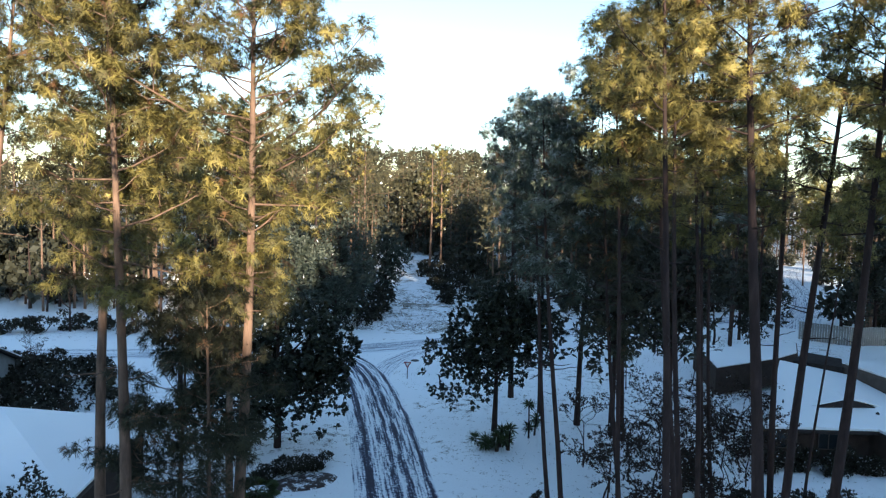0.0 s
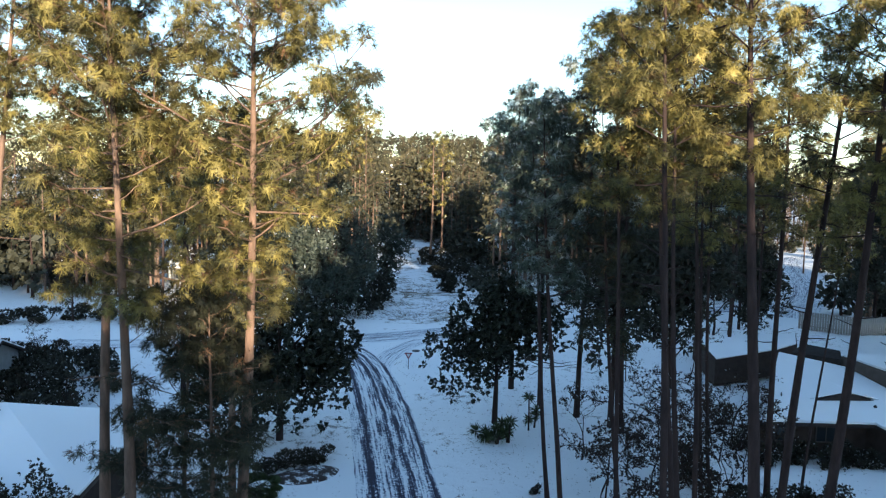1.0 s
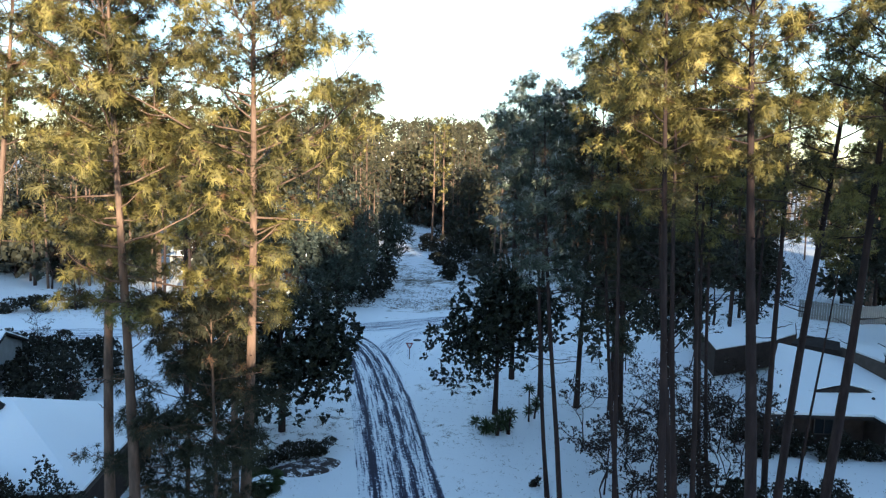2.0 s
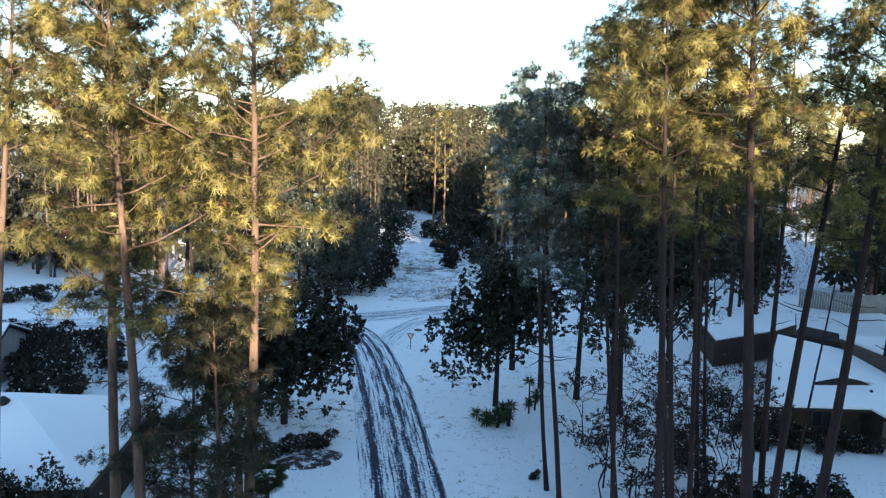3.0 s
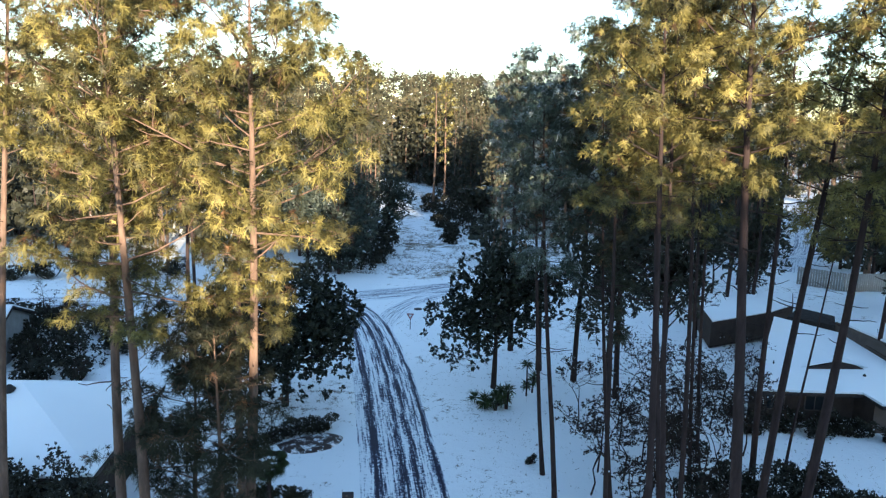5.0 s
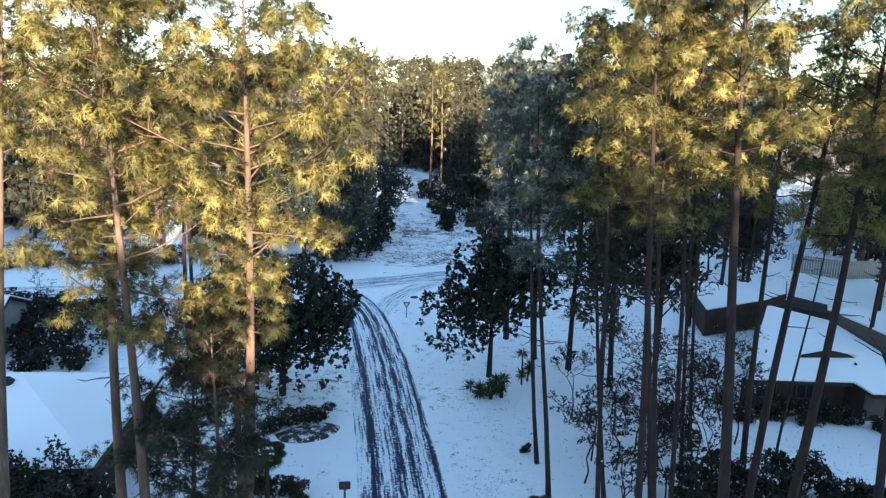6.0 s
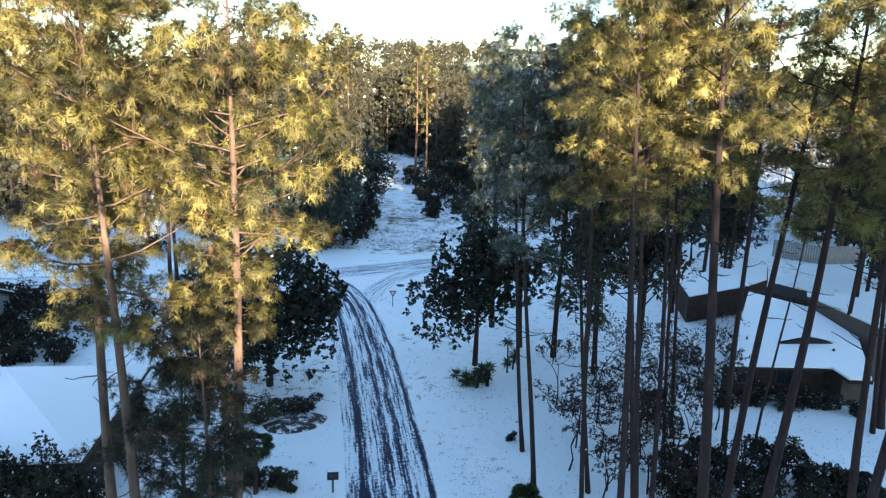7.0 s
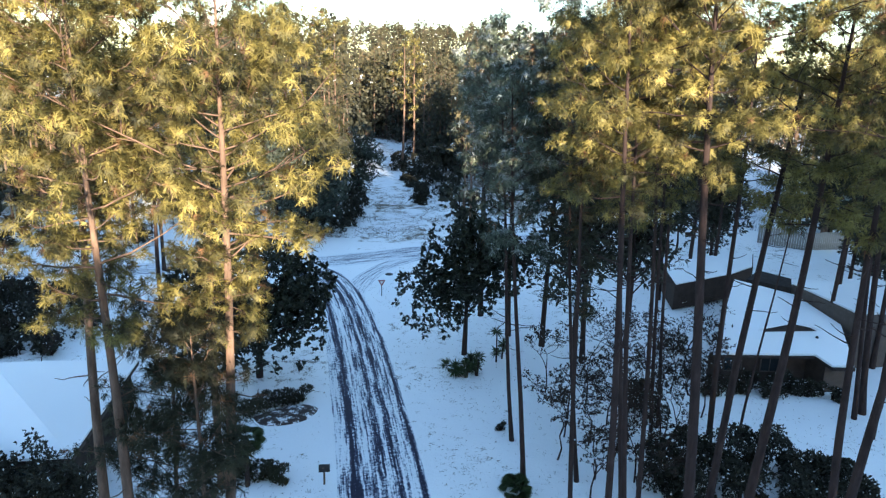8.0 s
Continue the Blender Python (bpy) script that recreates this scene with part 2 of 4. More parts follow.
def prism(name, parent, mat, outline, thick, label="", bevel=0.0):
    """A slab: a polygon of points in space, thickened downwards."""
    bm = bmesh.new()
    top = [bm.verts.new(p) for p in outline]
    low = [bm.verts.new((p[0], p[1], p[2] - thick)) for p in outline]
    bm.faces.new(top)
    bm.faces.new(low[::-1])
    for i in range(len(top)):
        j = (i + 1) % len(top)
        bm.faces.new((top[j], top[i], low[i], low[j]))
    bmesh.ops.recalc_face_normals(bm, faces=bm.faces)
    if bevel:
        bmesh.ops.bevel(bm, geom=list(bm.edges), offset=bevel, segments=2, affect="EDGES")
    return part(name, bm, mat, parent, label)


def tube(points, radii, sides=8, wobble=0.0, rng=None):
    """Vertices and quads of a tube along points, closed at its end by a tiny ring."""
    pts = np.asarray(points, float)
    rad = np.asarray(radii, float)
    tang = np.gradient(pts, axis=0)
    tang /= np.linalg.norm(tang, axis=1)[:, None] + 1e-9
    ref = np.where(np.abs(tang[:, 2:3]) > 0.9, np.array([[1.0, 0, 0]]), np.array([[0, 0, 1.0]]))
    a = np.cross(tang, ref)
    a /= np.linalg.norm(a, axis=1)[:, None] + 1e-9
    b = np.cross(tang, a)
    ang = np.linspace(0, 2 * np.pi, sides, endpoint=False)
    r = rad[:, None, None] * np.ones((1, sides, 1))
    if wobble and rng is not None:
        r = r * (1 + wobble * rng.standard_normal((len(pts), sides, 1)))
    v = pts[:, None] + r * (np.cos(ang)[None, :, None] * a[:, None] + np.sin(ang)[None, :, None] * b[:, None])
    i = np.arange(len(pts) - 1)[:, None] * sides
    j = np.arange(sides)[None]
    k = (j + 1) % sides
    f = np.stack([i + j, i + k, i + sides + k, i + sides + j], -1).reshape(-1, 4)
    return v.reshape(-1, 3), f


def join(pieces):
    """One set of vertices and faces out of several."""
    vs, fs, at = [], [], 0
    for v, f in pieces:
        vs.append(v)
        fs.append(f + at)
        at += len(v)
    return np.concatenate(vs), np.concatenate(fs)


def unit(v):
    return v / (np.linalg.norm(v, axis=-1, keepdims=True) + 1e-9)


def needles(rng, centres, axes, count, length, width, spread=0.85, sag=0.10):
    """Bursts of long thin needles that spring from one point of a twig; returns vertices and triangles, a burst to an island."""
    n = len(centres)
    d = unit(axes[:, None] * 0.75 + spread * rng.standard_normal((n, count, 3)))
    ln = length * rng.uniform(0.6, 1.15, (n, count, 1))
    tip = centres[:, None] + d * ln
    tip[..., 2] -= sag * ln[..., 0] * rng.uniform(0.3, 2.0, (n, count))
    ring = centres[:, None] + width * 0.62 * unit(rng.standard_normal((n, 6, 3)))
    half = count // 2                                   # half of them broaden towards the tip, half taper
    side = unit(np.cross(d, rng.standard_normal((n, count, 3))))[:, :half] * width * 0.6
    v = np.concatenate([ring, tip, tip[:, :half] + side], 1).reshape(-1, 3)
    at = np.arange(n)[:, None] * (6 + count + half)
    k = np.arange(count)[None]
    third = np.where(k < half, 6 + count + k, (k % 6 + 1 + k // 6 % 3) % 6)
    f = np.stack([at + k % 6, at + third, at + 6 + k], -1).reshape(-1, 3)
    return v, f


def leaves(rng, centres, axes, count, length, width, spread=0.9):
    """Rosettes of flat leaves: each leaf two triangles that share an edge; returns vertices and triangles."""
    n = len(centres)
    d = unit(axes[:, None] * 0.6 + spread * rng.standard_normal((n, count, 3)))
    ln = length * rng.uniform(0.7, 1.2, (n, count, 1))
    c = centres[:, None] + 0.05 * ln * rng.standard_normal((n, count, 3))
    side = unit(np.cross(d, rng.standard_normal((n, count, 3)))) * width / 2
    mid = c + d * ln * 0.5
    mid[..., 2] += 0.04 * ln[..., 0]
    v = np.stack([c, mid + side, c + d * ln, mid - side], 2).reshape(-1, 3)
    i = np.arange(n * count)[:, None] * 4
    f = np.concatenate([i + np.array([[0, 1, 2]]), i + np.array([[0, 2, 3]])], 1).reshape(-1, 3)
    return v, f


# ---- trees ----

def pine_frame(rng, height, start, spread, lean, n_limb, radius, stubs=6, bend=0.12, tufts=13, puff=0.42, profile=None):
    """Trunk, limbs with twigs, and the places, directions and height within its puff of each needle tuft of one pine."""
    zs = np.linspace(0, height, 14)
    ph = rng.uniform(0, 6.28, 2)
    sway = bend * np.sin(zs / height * 5 + ph[0])
    trunk = np.stack([lean[0] * zs + sway - sway[0], lean[1] * zs + bend * (np.sin(zs / height * 4 + ph[1]) - math.sin(ph[1])), zs], 1)
    rad = radius * (0.08 + 0.92 * (1 - zs / height) ** 0.75)
    rad[0] *= 1.25
    reach = profile or ((0.0, 0.36), (0.2, 0.62), (0.45, 1.0), (0.7, 0.95), (0.9, 0.6), (1.0, 0.25))

    def on(z):
        return np.array([np.interp(z, zs, trunk[:, k]) for k in range(3)])
    limbs, spots, ways, high, hubs = [], [], [], [], []

    def puff_at(centre, way, size):
        n = max(4, int(tufts * (size / 0.42) ** 2))
        off = unit(rng.standard_normal((n, 3))) * size * rng.uniform(0.35, 1.0, (n, 1)) * np.array([1, 1, 0.7])
        off[:, 2] = np.where(off[:, 2] < -0.4 * size, -off[:, 2], off[:, 2])
        spots.extend(centre + off)
        ways.extend(unit(off / size + 0.35 * way + np.array([0, 0, 0.25])))
        high.extend(off[:, 2] / size)
        hubs.extend(np.tile(centre - np.array([0, 0, 0.3 * size]), (n, 1)))
        return off
    for i in range(n_limb + stubs):
        bare = i >= n_limb
        u = ((i + rng.random()) / n_limb) if not bare else -rng.uniform(0.05, 0.5)
        z = start + (height - start) * (0.97 * u)
        if z < 1.5:
            continue
        az = i * 2.4 + rng.uniform(-0.5, 0.5)
        if bare:
            ln, el = rng.uniform(0.3, 1.4), rng.uniform(-0.2, 0.4)
        else:
            ln = spread * np.interp(u, [r[0] for r in reach], [r[1] for r in reach]) * rng.uniform(0.25, 1.15)
            el = 0.02 + 0.7 * u + rng.uniform(-0.3, 0.3)
        h = np.array([math.cos(az), math.sin(az), 0])
        s = np.linspace(0, 1, 6)[:, None]
        turn = np.array([-h[1], h[0], 0]) * rng.uniform(-0.3, 0.3)
        crook = np.cumsum(rng.normal(0, 0.045, (6, 3)), 0) * s
        pts = on(z) + ln * (s * h * math.cos(el) + s * s * turn + crook + np.array([0, 0, 1]) * (s * math.sin(el) + 0.16 * s * s - 0.10 * s))
        r0 = min(0.4 * np.interp(z, zs, rad), 0.012 + 0.014 * ln)
        pieces = [tube(pts, np.linspace(r0, 0.25 * r0 + 0.004, 6), 5)]
        if not bare:
            n_puff = max(1, int(round(1.55 * ln)))
            for k in range(n_puff):
                q = 0.25 + 0.75 * (k + rng.random()) / n_puff if k < n_puff - 1 else 1.0
                p = np.array([np.interp(q, s[:, 0], pts[:, m]) for m in range(3)])
                way = unit(pts[min(5, int(q * 5) + 1)] - pts[int(q * 5) if q < 1 else 4])
                way = unit(way + 0.9 * rng.standard_normal(3) * np.array([1, 1, 0.4]) + np.array([0, 0, 0.2]))
                tl = (0.12 * ln + 0.3) * rng.uniform(0.6, 1.3) * (0.3 if k == n_puff - 1 else 1)
                end = p + way * tl
                off = puff_at(end, way, puff * rng.uniform(0.65, 1.3))
                pieces.append(tube([p, (p + end) / 2 + rng.normal(0, 0.05, 3), end], [0.02, 0.014, 0.009], 3))
                for g in off[:2]:
                    pieces.append(tube([p + way * tl * 0.7, end + g * 0.9], [0.009, 0.005], 3))
        limbs.append((bare, pieces))
    puff_at(on(height) - np.array([0, 0, 0.2]), np.array([0, 0, 1.0]), puff)
    return trunk, rad, limbs, np.array(spots), np.array(ways), np.array(high), np.array(hubs)


PINE_LABEL = "tall longleaf pine with a bare straight trunk and open needle crown"


def pine(seed, x, y, lean, height, start, spread, radius=0.2, mat=None, label=PINE_LABEL, group="pines beside the road", level=0, dense=1.0, bark=None, profile=None, snow=0.12):
    """level 0: close to the camera, each limb a part; level 1: farther off, limbs joined to the trunk; level 2: among other trees, far off."""
    rng = np.random.default_rng(seed)
    mat, bark = mat or NEEDLES, bark or BARK
    n_limb = int((25 if level == 0 else 22) * dense)
    tufts, puff = ((17, 0.46), (9, 0.55), (5, 0.62))[level]
    tr, rad, limbs, spots, ways, high, hubs = pine_frame(rng, height, start, spread, (lean, rng.uniform(-0.012, 0.012)), n_limb, radius, 7 if level == 0 else 4, tufts=tufts, puff=puff, profile=profile)
    root = thing("pine_tree", (x, y, ground_z(x, y) - 0.02), label, "tree", group)
    trunk = tube(tr, rad, 12 if level == 0 else 8, 0.04, rng)
    if level == 0:
        child("trunk", soup("trunk", trunk[0], [bark], trunk[1], smooth=True), root)
        for bare, pieces in limbs:
            v, f = join(pieces)
            child("limb", soup("limb", v, [bark], f, smooth=True), root)
        count, length, width = (34, 0.20, 0.026) if y < 21 else (17, 0.21, 0.048)
    else:
        v, f = join([trunk] + [p for _, ps in limbs for p in ps[:1]])
        child("trunk", soup("trunk", v, [bark], f, smooth=True), root)
        count, length, width = (16, 0.34, 0.075) if level == 1 else (8, 0.42, 0.19)
    v, f = needles(rng, spots, ways, count, length, width, 1.0, 0.35)
    kind = np.where((high > 0.15) & (rng.random(len(high)) < snow), 1, 0)
    kind[rng.random(len(high)) < 0.03] = 2
    hubs = np.repeat(hubs, len(v) // len(hubs), axis=0)
    f = face_out(v, f, hubs)
    me = soup("crown", v, [mat, NEEDLES_SNOW, NEEDLES_DEAD], f, np.repeat(kind, count), smooth=True)
    round_off(me, v, hubs)
    child("crown", me, root)
    return root


def face_out(v, f, hubs):
    """Turns each triangle so that its front looks away from the middle of its puff."""
    a, b, c = v[f[:, 0]], v[f[:, 1]], v[f[:, 2]]
    wrong = np.einsum("ij,ij->i", np.cross(b - a, c - a), (a + b + c) / 3 - hubs[f[:, 0]]) < 0
    f = f.copy()
    f[wrong] = f[wrong][:, [0, 2, 1]]
    return f


def round_off(me, verts, hubs):
    """Normals that turn outwards from the middle of each puff, so that its many needles take the light as one soft body."""
    at = me.attributes.new("custom_normal", "FLOAT_VECTOR", "POINT")
    at.data.foreach_set("vector", unit(verts - hubs).astype(np.float32).ravel())


def lobed(rng, n, radii, lobes=9, fill=0.75):
    """Points and outward directions over an uneven, lobed, open crown round the origin."""
    c = rng.standard_normal((lobes, 3))
    c = unit(c) * rng.uniform(0.35, 0.75, (lobes, 1))
    r = rng.uniform(0.28, 0.5, lobes)
    pick = rng.integers(0, lobes, n)
    d = unit(rng.standard_normal((n, 3)))
    d[:, 2] = np.abs(d[:, 2]) * np.where(rng.random(n) < 0.75, 1, -1)
    p = c[pick] + d * (r[pick] * rng.uniform(fill, 1.0, n))[:, None]
    return p * np.array(radii), d


def broadleaf(seed, name, x, y, centre_z, radii, mat, n, leaf, count, label, category, group="", radius=0.12, lobes=10, broad=0.62):
    """An evergreen tree or large shrub: trunk, limbs that reach into the lobes, rosettes of leaves."""
    rng = np.random.default_rng(seed)
    root = thing(name, (x, y, ground_z(x, y) - 0.02), label, category, group)
    p, d = lobed(rng, n, radii, lobes)
    p[:, 2] += centre_z
    p[:, 2] = np.maximum(p[:, 2], 0.25)
    top = centre_z + radii[2] * 0.5
    pieces = [tube([(0, 0, 0), (0.05, 0.03, top * 0.4), (-0.05, 0.04, top * 0.75), (0, 0, top)], [radius * 1.2, radius * 0.85, radius * 0.5, radius * 0.1], 8, 0.05, rng)]
    for k in rng.integers(0, n, 34):
        z = max(0.15 * top, min(p[k, 2] * 0.7, top * 0.8))
        a = np.array([0, 0, z])
        b = p[k]
        m = (a + b) / 2 + np.array([0, 0, 0.08 * np.linalg.norm(b - a)])
        pieces.append(tube([a, m, b], [radius * 0.35, radius * 0.22, 0.01], 4))
    v, f = join(pieces)
    child("trunk", soup("trunk", v, [BARK_GREY_SHADED], f, smooth=True), root)
    v, f = leaves(rng, p, d, count, leaf, leaf * broad)
    child("crown", soup("crown", v, [mat], f), root)
    return root


def bush(seed, name, x, y, radii, mat, n, leaf, label, category="shrub", group="", turn=0.0, lobes=9):
    """A dense shrub that stands on the ground: short stems and a lobed body of leaves."""
    rng = np.random.default_rng(seed)
    root = thing(name, (x, y, ground_z(x, y) - 0.02), label, category, group, turn)
    p, d = lobed(rng, n, radii, lobes, 0.6)
    p[:, 2] += radii[2] * 0.62
    p[:, 2] = np.where(p[:, 2] < 0.05, rng.uniform(0.05, 0.3 * radii[2], n), p[:, 2])
    pieces = []
    for k in rng.integers(0, n, 14):
        a = p[k] * np.array([0.35, 0.35, 0])
        pieces.append(tube([a, (a + p[k]) / 2 + np.array([0, 0, 0.1]), p[k]], [0.03, 0.02, 0.008], 4))
    v, f = join(pieces)
    child("stem", soup("stem", v, [BARK_GREY_SHADED], f), root)
    v, f = leaves(rng, p, d, 4, leaf * 1.08, leaf * 0.56)
    child("foliage", soup("foliage", v, [mat], f), root)
    return root


def bare_tree(seed, name, x, y, height, spread, label, leafy=0.6, group="", radius=0.07, leaf=0.13, category="tree", mat=None):
    """A winter tree: forking branches, with some dead leaves still on."""
    rng = np.random.default_rng(seed)
    root = thing(name, (x, y, ground_z(x, y) - 0.02), label, category, group)
    pieces, tips, ways = [], [], []

    def grow(p, d, ln, r, depth):
        q = p + d * ln
        m = (p + q) / 2 + rng.normal(0, 0.06 * ln, 3)
        pieces.append(tube([p, m, q], [r, r * 0.82, r * 0.62], 6 if depth < 2 else 3))
        if depth >= 2:
            for g in (0.4, 0.7, 1.0):
                tips.append(p + (q - p) * g)
                ways.append(d)
        if depth == 5:
            return
        for _ in range(2 if depth == 0 else int(rng.integers(2, 4))):
            e = unit(d + rng.normal(0, 0.55, 3) * np.array([spread, spread, 0.5]) + np.array([0, 0, 0.12]))
            grow(q, e, ln * rng.uniform(0.6, 0.85), r * 0.6, depth + 1)
    grow(np.zeros(3), unit(np.array([rng.normal(0, 0.1), rng.normal(0, 0.1), 1.0])), height * 0.27, radius, 0)
    v, f = join(pieces)
    child("trunk", soup("trunk", v, [BARK_GREY_SHADED], f), root)
    tips, ways = np.array(tips), np.array(ways)
    keep = rng.random(len(tips)) < leafy
    if keep.any():
        v, f = leaves(rng, tips[keep], ways[keep], 3, leaf, leaf * 0.55)
        child("foliage", soup("foliage", v, [mat or RUSSET], f), root)
    return root


# ---- ground, roads ----
ROAD_LINE = [(-110, -120), (-50, -95), (-8, -60), (4.5, -25), (3.2, 0), (-0.4, 20), (-1.75, 28.4), (-2.75, 34.3), (-3.85, 40), (-4.7, 44.6), (-5.9, 50), (-7.6, 57), (-10.2, 64), (-14.5, 69.5)]
CROSS_LINE = [(-260, -10), (-120, 38), (-80, 52), (-45, 62.8), (-34, 65.2), (-14.5, 69.5), (-0.4, 76.4), (12, 83.2), (40, 98), (80, 116), (200, 170), (320, 215)]
LANE_LINE = [(-4.2, 80), (-4.1, 92), (-4.9, 106), (-9.5, 124), (-12.4, 142), (-12.7, 160), (-12.6, 176), (-15.5, 192), (-20, 206), (-34, 222), (-60, 236)]
FORK_LINE = [(-6.6, 55), (-6.9, 61), (-5.6, 67), (-2.2, 72.5), (4.5, 77.6), (12, 82)]
TRACK_LINE = [(46, 92), (54, 106), (61, 118), (70, 138), (79, 160), (92, 186), (112, 206), (150, 222), (210, 236)]


def smooth_line(line, step=1.0):
    """A Catmull-Rom curve through the points of a line, at even steps."""
    p = np.array(line, float)
    p = np.vstack([2 * p[0] - p[1], p, 2 * p[-1] - p[-2]])
    out = []
    for i in range(1, len(p) - 2):
        n = max(2, int(np.linalg.norm(p[i + 1] - p[i]) / step))
        t = np.linspace(0, 1, n, endpoint=False)[:, None]
        a, b, c, d = p[i - 1], p[i], p[i + 1], p[i + 2]
        out.append(0.5 * (2 * b + (c - a) * t + (2 * a - 5 * b + 4 * c - d) * t ** 2 + (3 * b - a - 3 * c + d) * t ** 3))
    out.append(p[-2][None])
    return np.vstack(out)


CURVES = {k: smooth_line(v) for k, v in (("road", ROAD_LINE), ("cross", CROSS_LINE), ("lane", LANE_LINE), ("track", TRACK_LINE), ("fork", FORK_LINE))}


def off_line(which, x, y):
    """Distance to a road's middle line."""
    c = CURVES[which]
    return float(np.min(np.hypot(c[:, 0] - x, c[:, 1] - y)))


def ground_z(x, y):
    """Flat ground that rises to a wooded hill far ahead."""
    t = np.clip((np.asarray(y, float) - 215) / 230, 0, 1)
    return 25 * t * t * (3 - 2 * t)


def ribbon(name, which, width, lift, mat, label, wander=0.0, ends=None):
    c = CURVES[which]
    if ends:
        c = c[ends[0]:ends[1]]
    t = np.gradient(c, axis=0)
    nrm = np.stack([t[:, 1], -t[:, 0]], 1)
    nrm /= np.linalg.norm(nrm, axis=1)[:, None]
    along = np.concatenate([[0], np.cumsum(np.hypot(*np.diff(c, axis=0).T))])
    rows = 13
    u = np.linspace(-0.5, 0.5, rows)
    rng = np.random.default_rng(5)
    w = width * (1 + wander * np.interp(along, np.linspace(0, along[-1], 60), rng.uniform(-1, 1, 60)))
    xy = c[:, None] + nrm[:, None] * (u[None, :, None] * w[:, None, None])
    z = ground_z(xy[..., 0], xy[..., 1]) + lift * (1 - (2 * np.abs(u)) ** 4)[None] + 0.004
    z[:, 0] -= 0.03
    z[:, -1] -= 0.03
    v = np.concatenate([xy, z[..., None]], -1).reshape(-1, 3)
    i = np.arange(len(c) - 1)[:, None] * rows
    j = np.arange(rows - 1)[None]
    f = np.stack([i + j, i + j + 1, i + rows + j + 1, i + rows + j], -1).reshape(-1, 4)
    me = soup(name, v, [mat], f, smooth=True)
    uv = me.uv_layers.new(name="UVMap")
    coords = np.stack([np.broadcast_to(u[None] * width, (len(c), rows)), np.broadcast_to(along[:, None], (len(c), rows))], -1).reshape(-1, 2)
    uv.data.foreach_set("uv", coords[f.ravel()].astype(np.float32).ravel())
    return tagged(new(name, me), label, "road", kind="structure")


def woods_share(x, y):
    """How much leaf litter and needles cover the snow: 0 on lawns and roads, 1 under the trees."""
    n = noise.noise(Vector((x * 0.03, y * 0.03, 2.0))) * 0.5 + noise.noise(Vector((x * 0.11, y * 0.11, 7.0))) * 0.35
    far = min(1.0, max(0.0, (y - 88) / 25.0))
    v = 0.1 + 0.65 * far + n * 0.7
    d = min(off_line("cross", x, y) - 5, off_line("lane", x, y) - 6, off_line("track", x, y) - 8)
    return float(np.clip(v * np.clip(d / 5.0, 0, 1), 0, 1))


def build_ground():
    def axis(lo, hi, fine_lo, fine_hi, step):
        mid = list(np.arange(fine_lo, fine_hi, step))
        a, b, g = [fine_lo], [fine_hi], step
        while a[-1] > lo:
            g *= 1.35
            a.append(a[-1] - g)
        g = step
        while b[-1] < hi:
            g *= 1.35
            b.append(b[-1] + g)
        return np.array(sorted(a[1:]) + mid + b)
    xs, ys = axis(-2500, 2500, -70, 90, 3.0), axis(-2500, 3500, 0, 240, 3.0)
    gx, gy = np.meshgrid(xs, ys)
    z = ground_z(gx, gy)
    v = np.stack([gx, gy, z], -1).reshape(-1, 3)
    k = len(xs)
    i = np.arange(len(ys) - 1)[:, None] * k
    j = np.arange(k - 1)[None]
    f = np.stack([i + j, i + j + 1, i + k + j + 1, i + k + j], -1).reshape(-1, 4)
    me = soup("ground", v, [GROUND], f, smooth=True)
    at = me.attributes.new("litter", "FLOAT", "POINT")
    share = [woods_share(p[0], p[1]) if abs(p[0]) < 200 and -20 < p[1] < 330 else 0.6 for p in v]
    at.data.foreach_set("value", np.array(share, np.float32))
    tagged(new("ground", me), "snow-covered lawns and woodland floor with grass showing through", "ground", kind="structure")


def ground_material():
    m, n, l, p = material("snowy_ground", 0.6)
    p.inputs["Specular IOR Level"].default_value = 0.2
    at = n.new("ShaderNodeAttribute")
    at.attribute_name = "litter"
    big = noise_node(n, l, 0.09, 3.0)
    mid = noise_node(n, l, 1.3, 5.0, 0.6)
    fine = noise_node(n, l, 8.0, 5.0, 0.7)
    white = ramp(n, l, big, [(0.3, (0.82, 0.84, 0.86)), (0.7, (0.90, 0.91, 0.92))])
    bare = calc(n, l, "ADD", calc(n, l, "MULTIPLY", mid, 0.5), calc(n, l, "MULTIPLY", fine, 0.5))
    bare = calc(n, l, "ADD", bare, calc(n, l, "MULTIPLY", calc(n, l, "SUBTRACT", big, 0.5), 0.3))
    bare = calc(n, l, "ADD", bare, calc(n, l, "MULTIPLY", at.outputs["Fac"], 0.22))
    cut = ramp(n, l, bare, [(0.61, (0, 0, 0)), (0.67, (1, 1, 1))])
    soil = ramp(n, l, fine, [(0.35, (0.06, 0.045, 0.03)), (0.7, (0.14, 0.11, 0.07))])
    l.new(mix(n, l, cut, white, soil), p.inputs["Base Color"])
    h = calc(n, l, "ADD", mid, calc(n, l, "MULTIPLY", fine, 0.3))
    bump(n, l, p, h, 0.8, 0.16)
    return m


GROUND = ground_material()
build_ground()
ribbon("road", "road", 5.0, 0.03, ROAD_NEAR, "asphalt lane with slush and dark wheel tracks through snow")
ribbon("road_across", "cross", 5.4, 0.022, ROAD_CROSS, "side street packed with snow and grey tyre tracks")
ribbon("pavement_lane", "lane", 9.6, 0.02, SNOW_ROUGH, "snow-covered grassy lane between hedges", 0.12)
ribbon("road_fork", "fork", 2.6, 0.012, ROAD_CROSS, "curved tyre tracks where the lane meets the side street")
ribbon("track", "track", 7.0, 0.02, ROAD_CROSS, "snowy drive with tyre tracks among the pines")

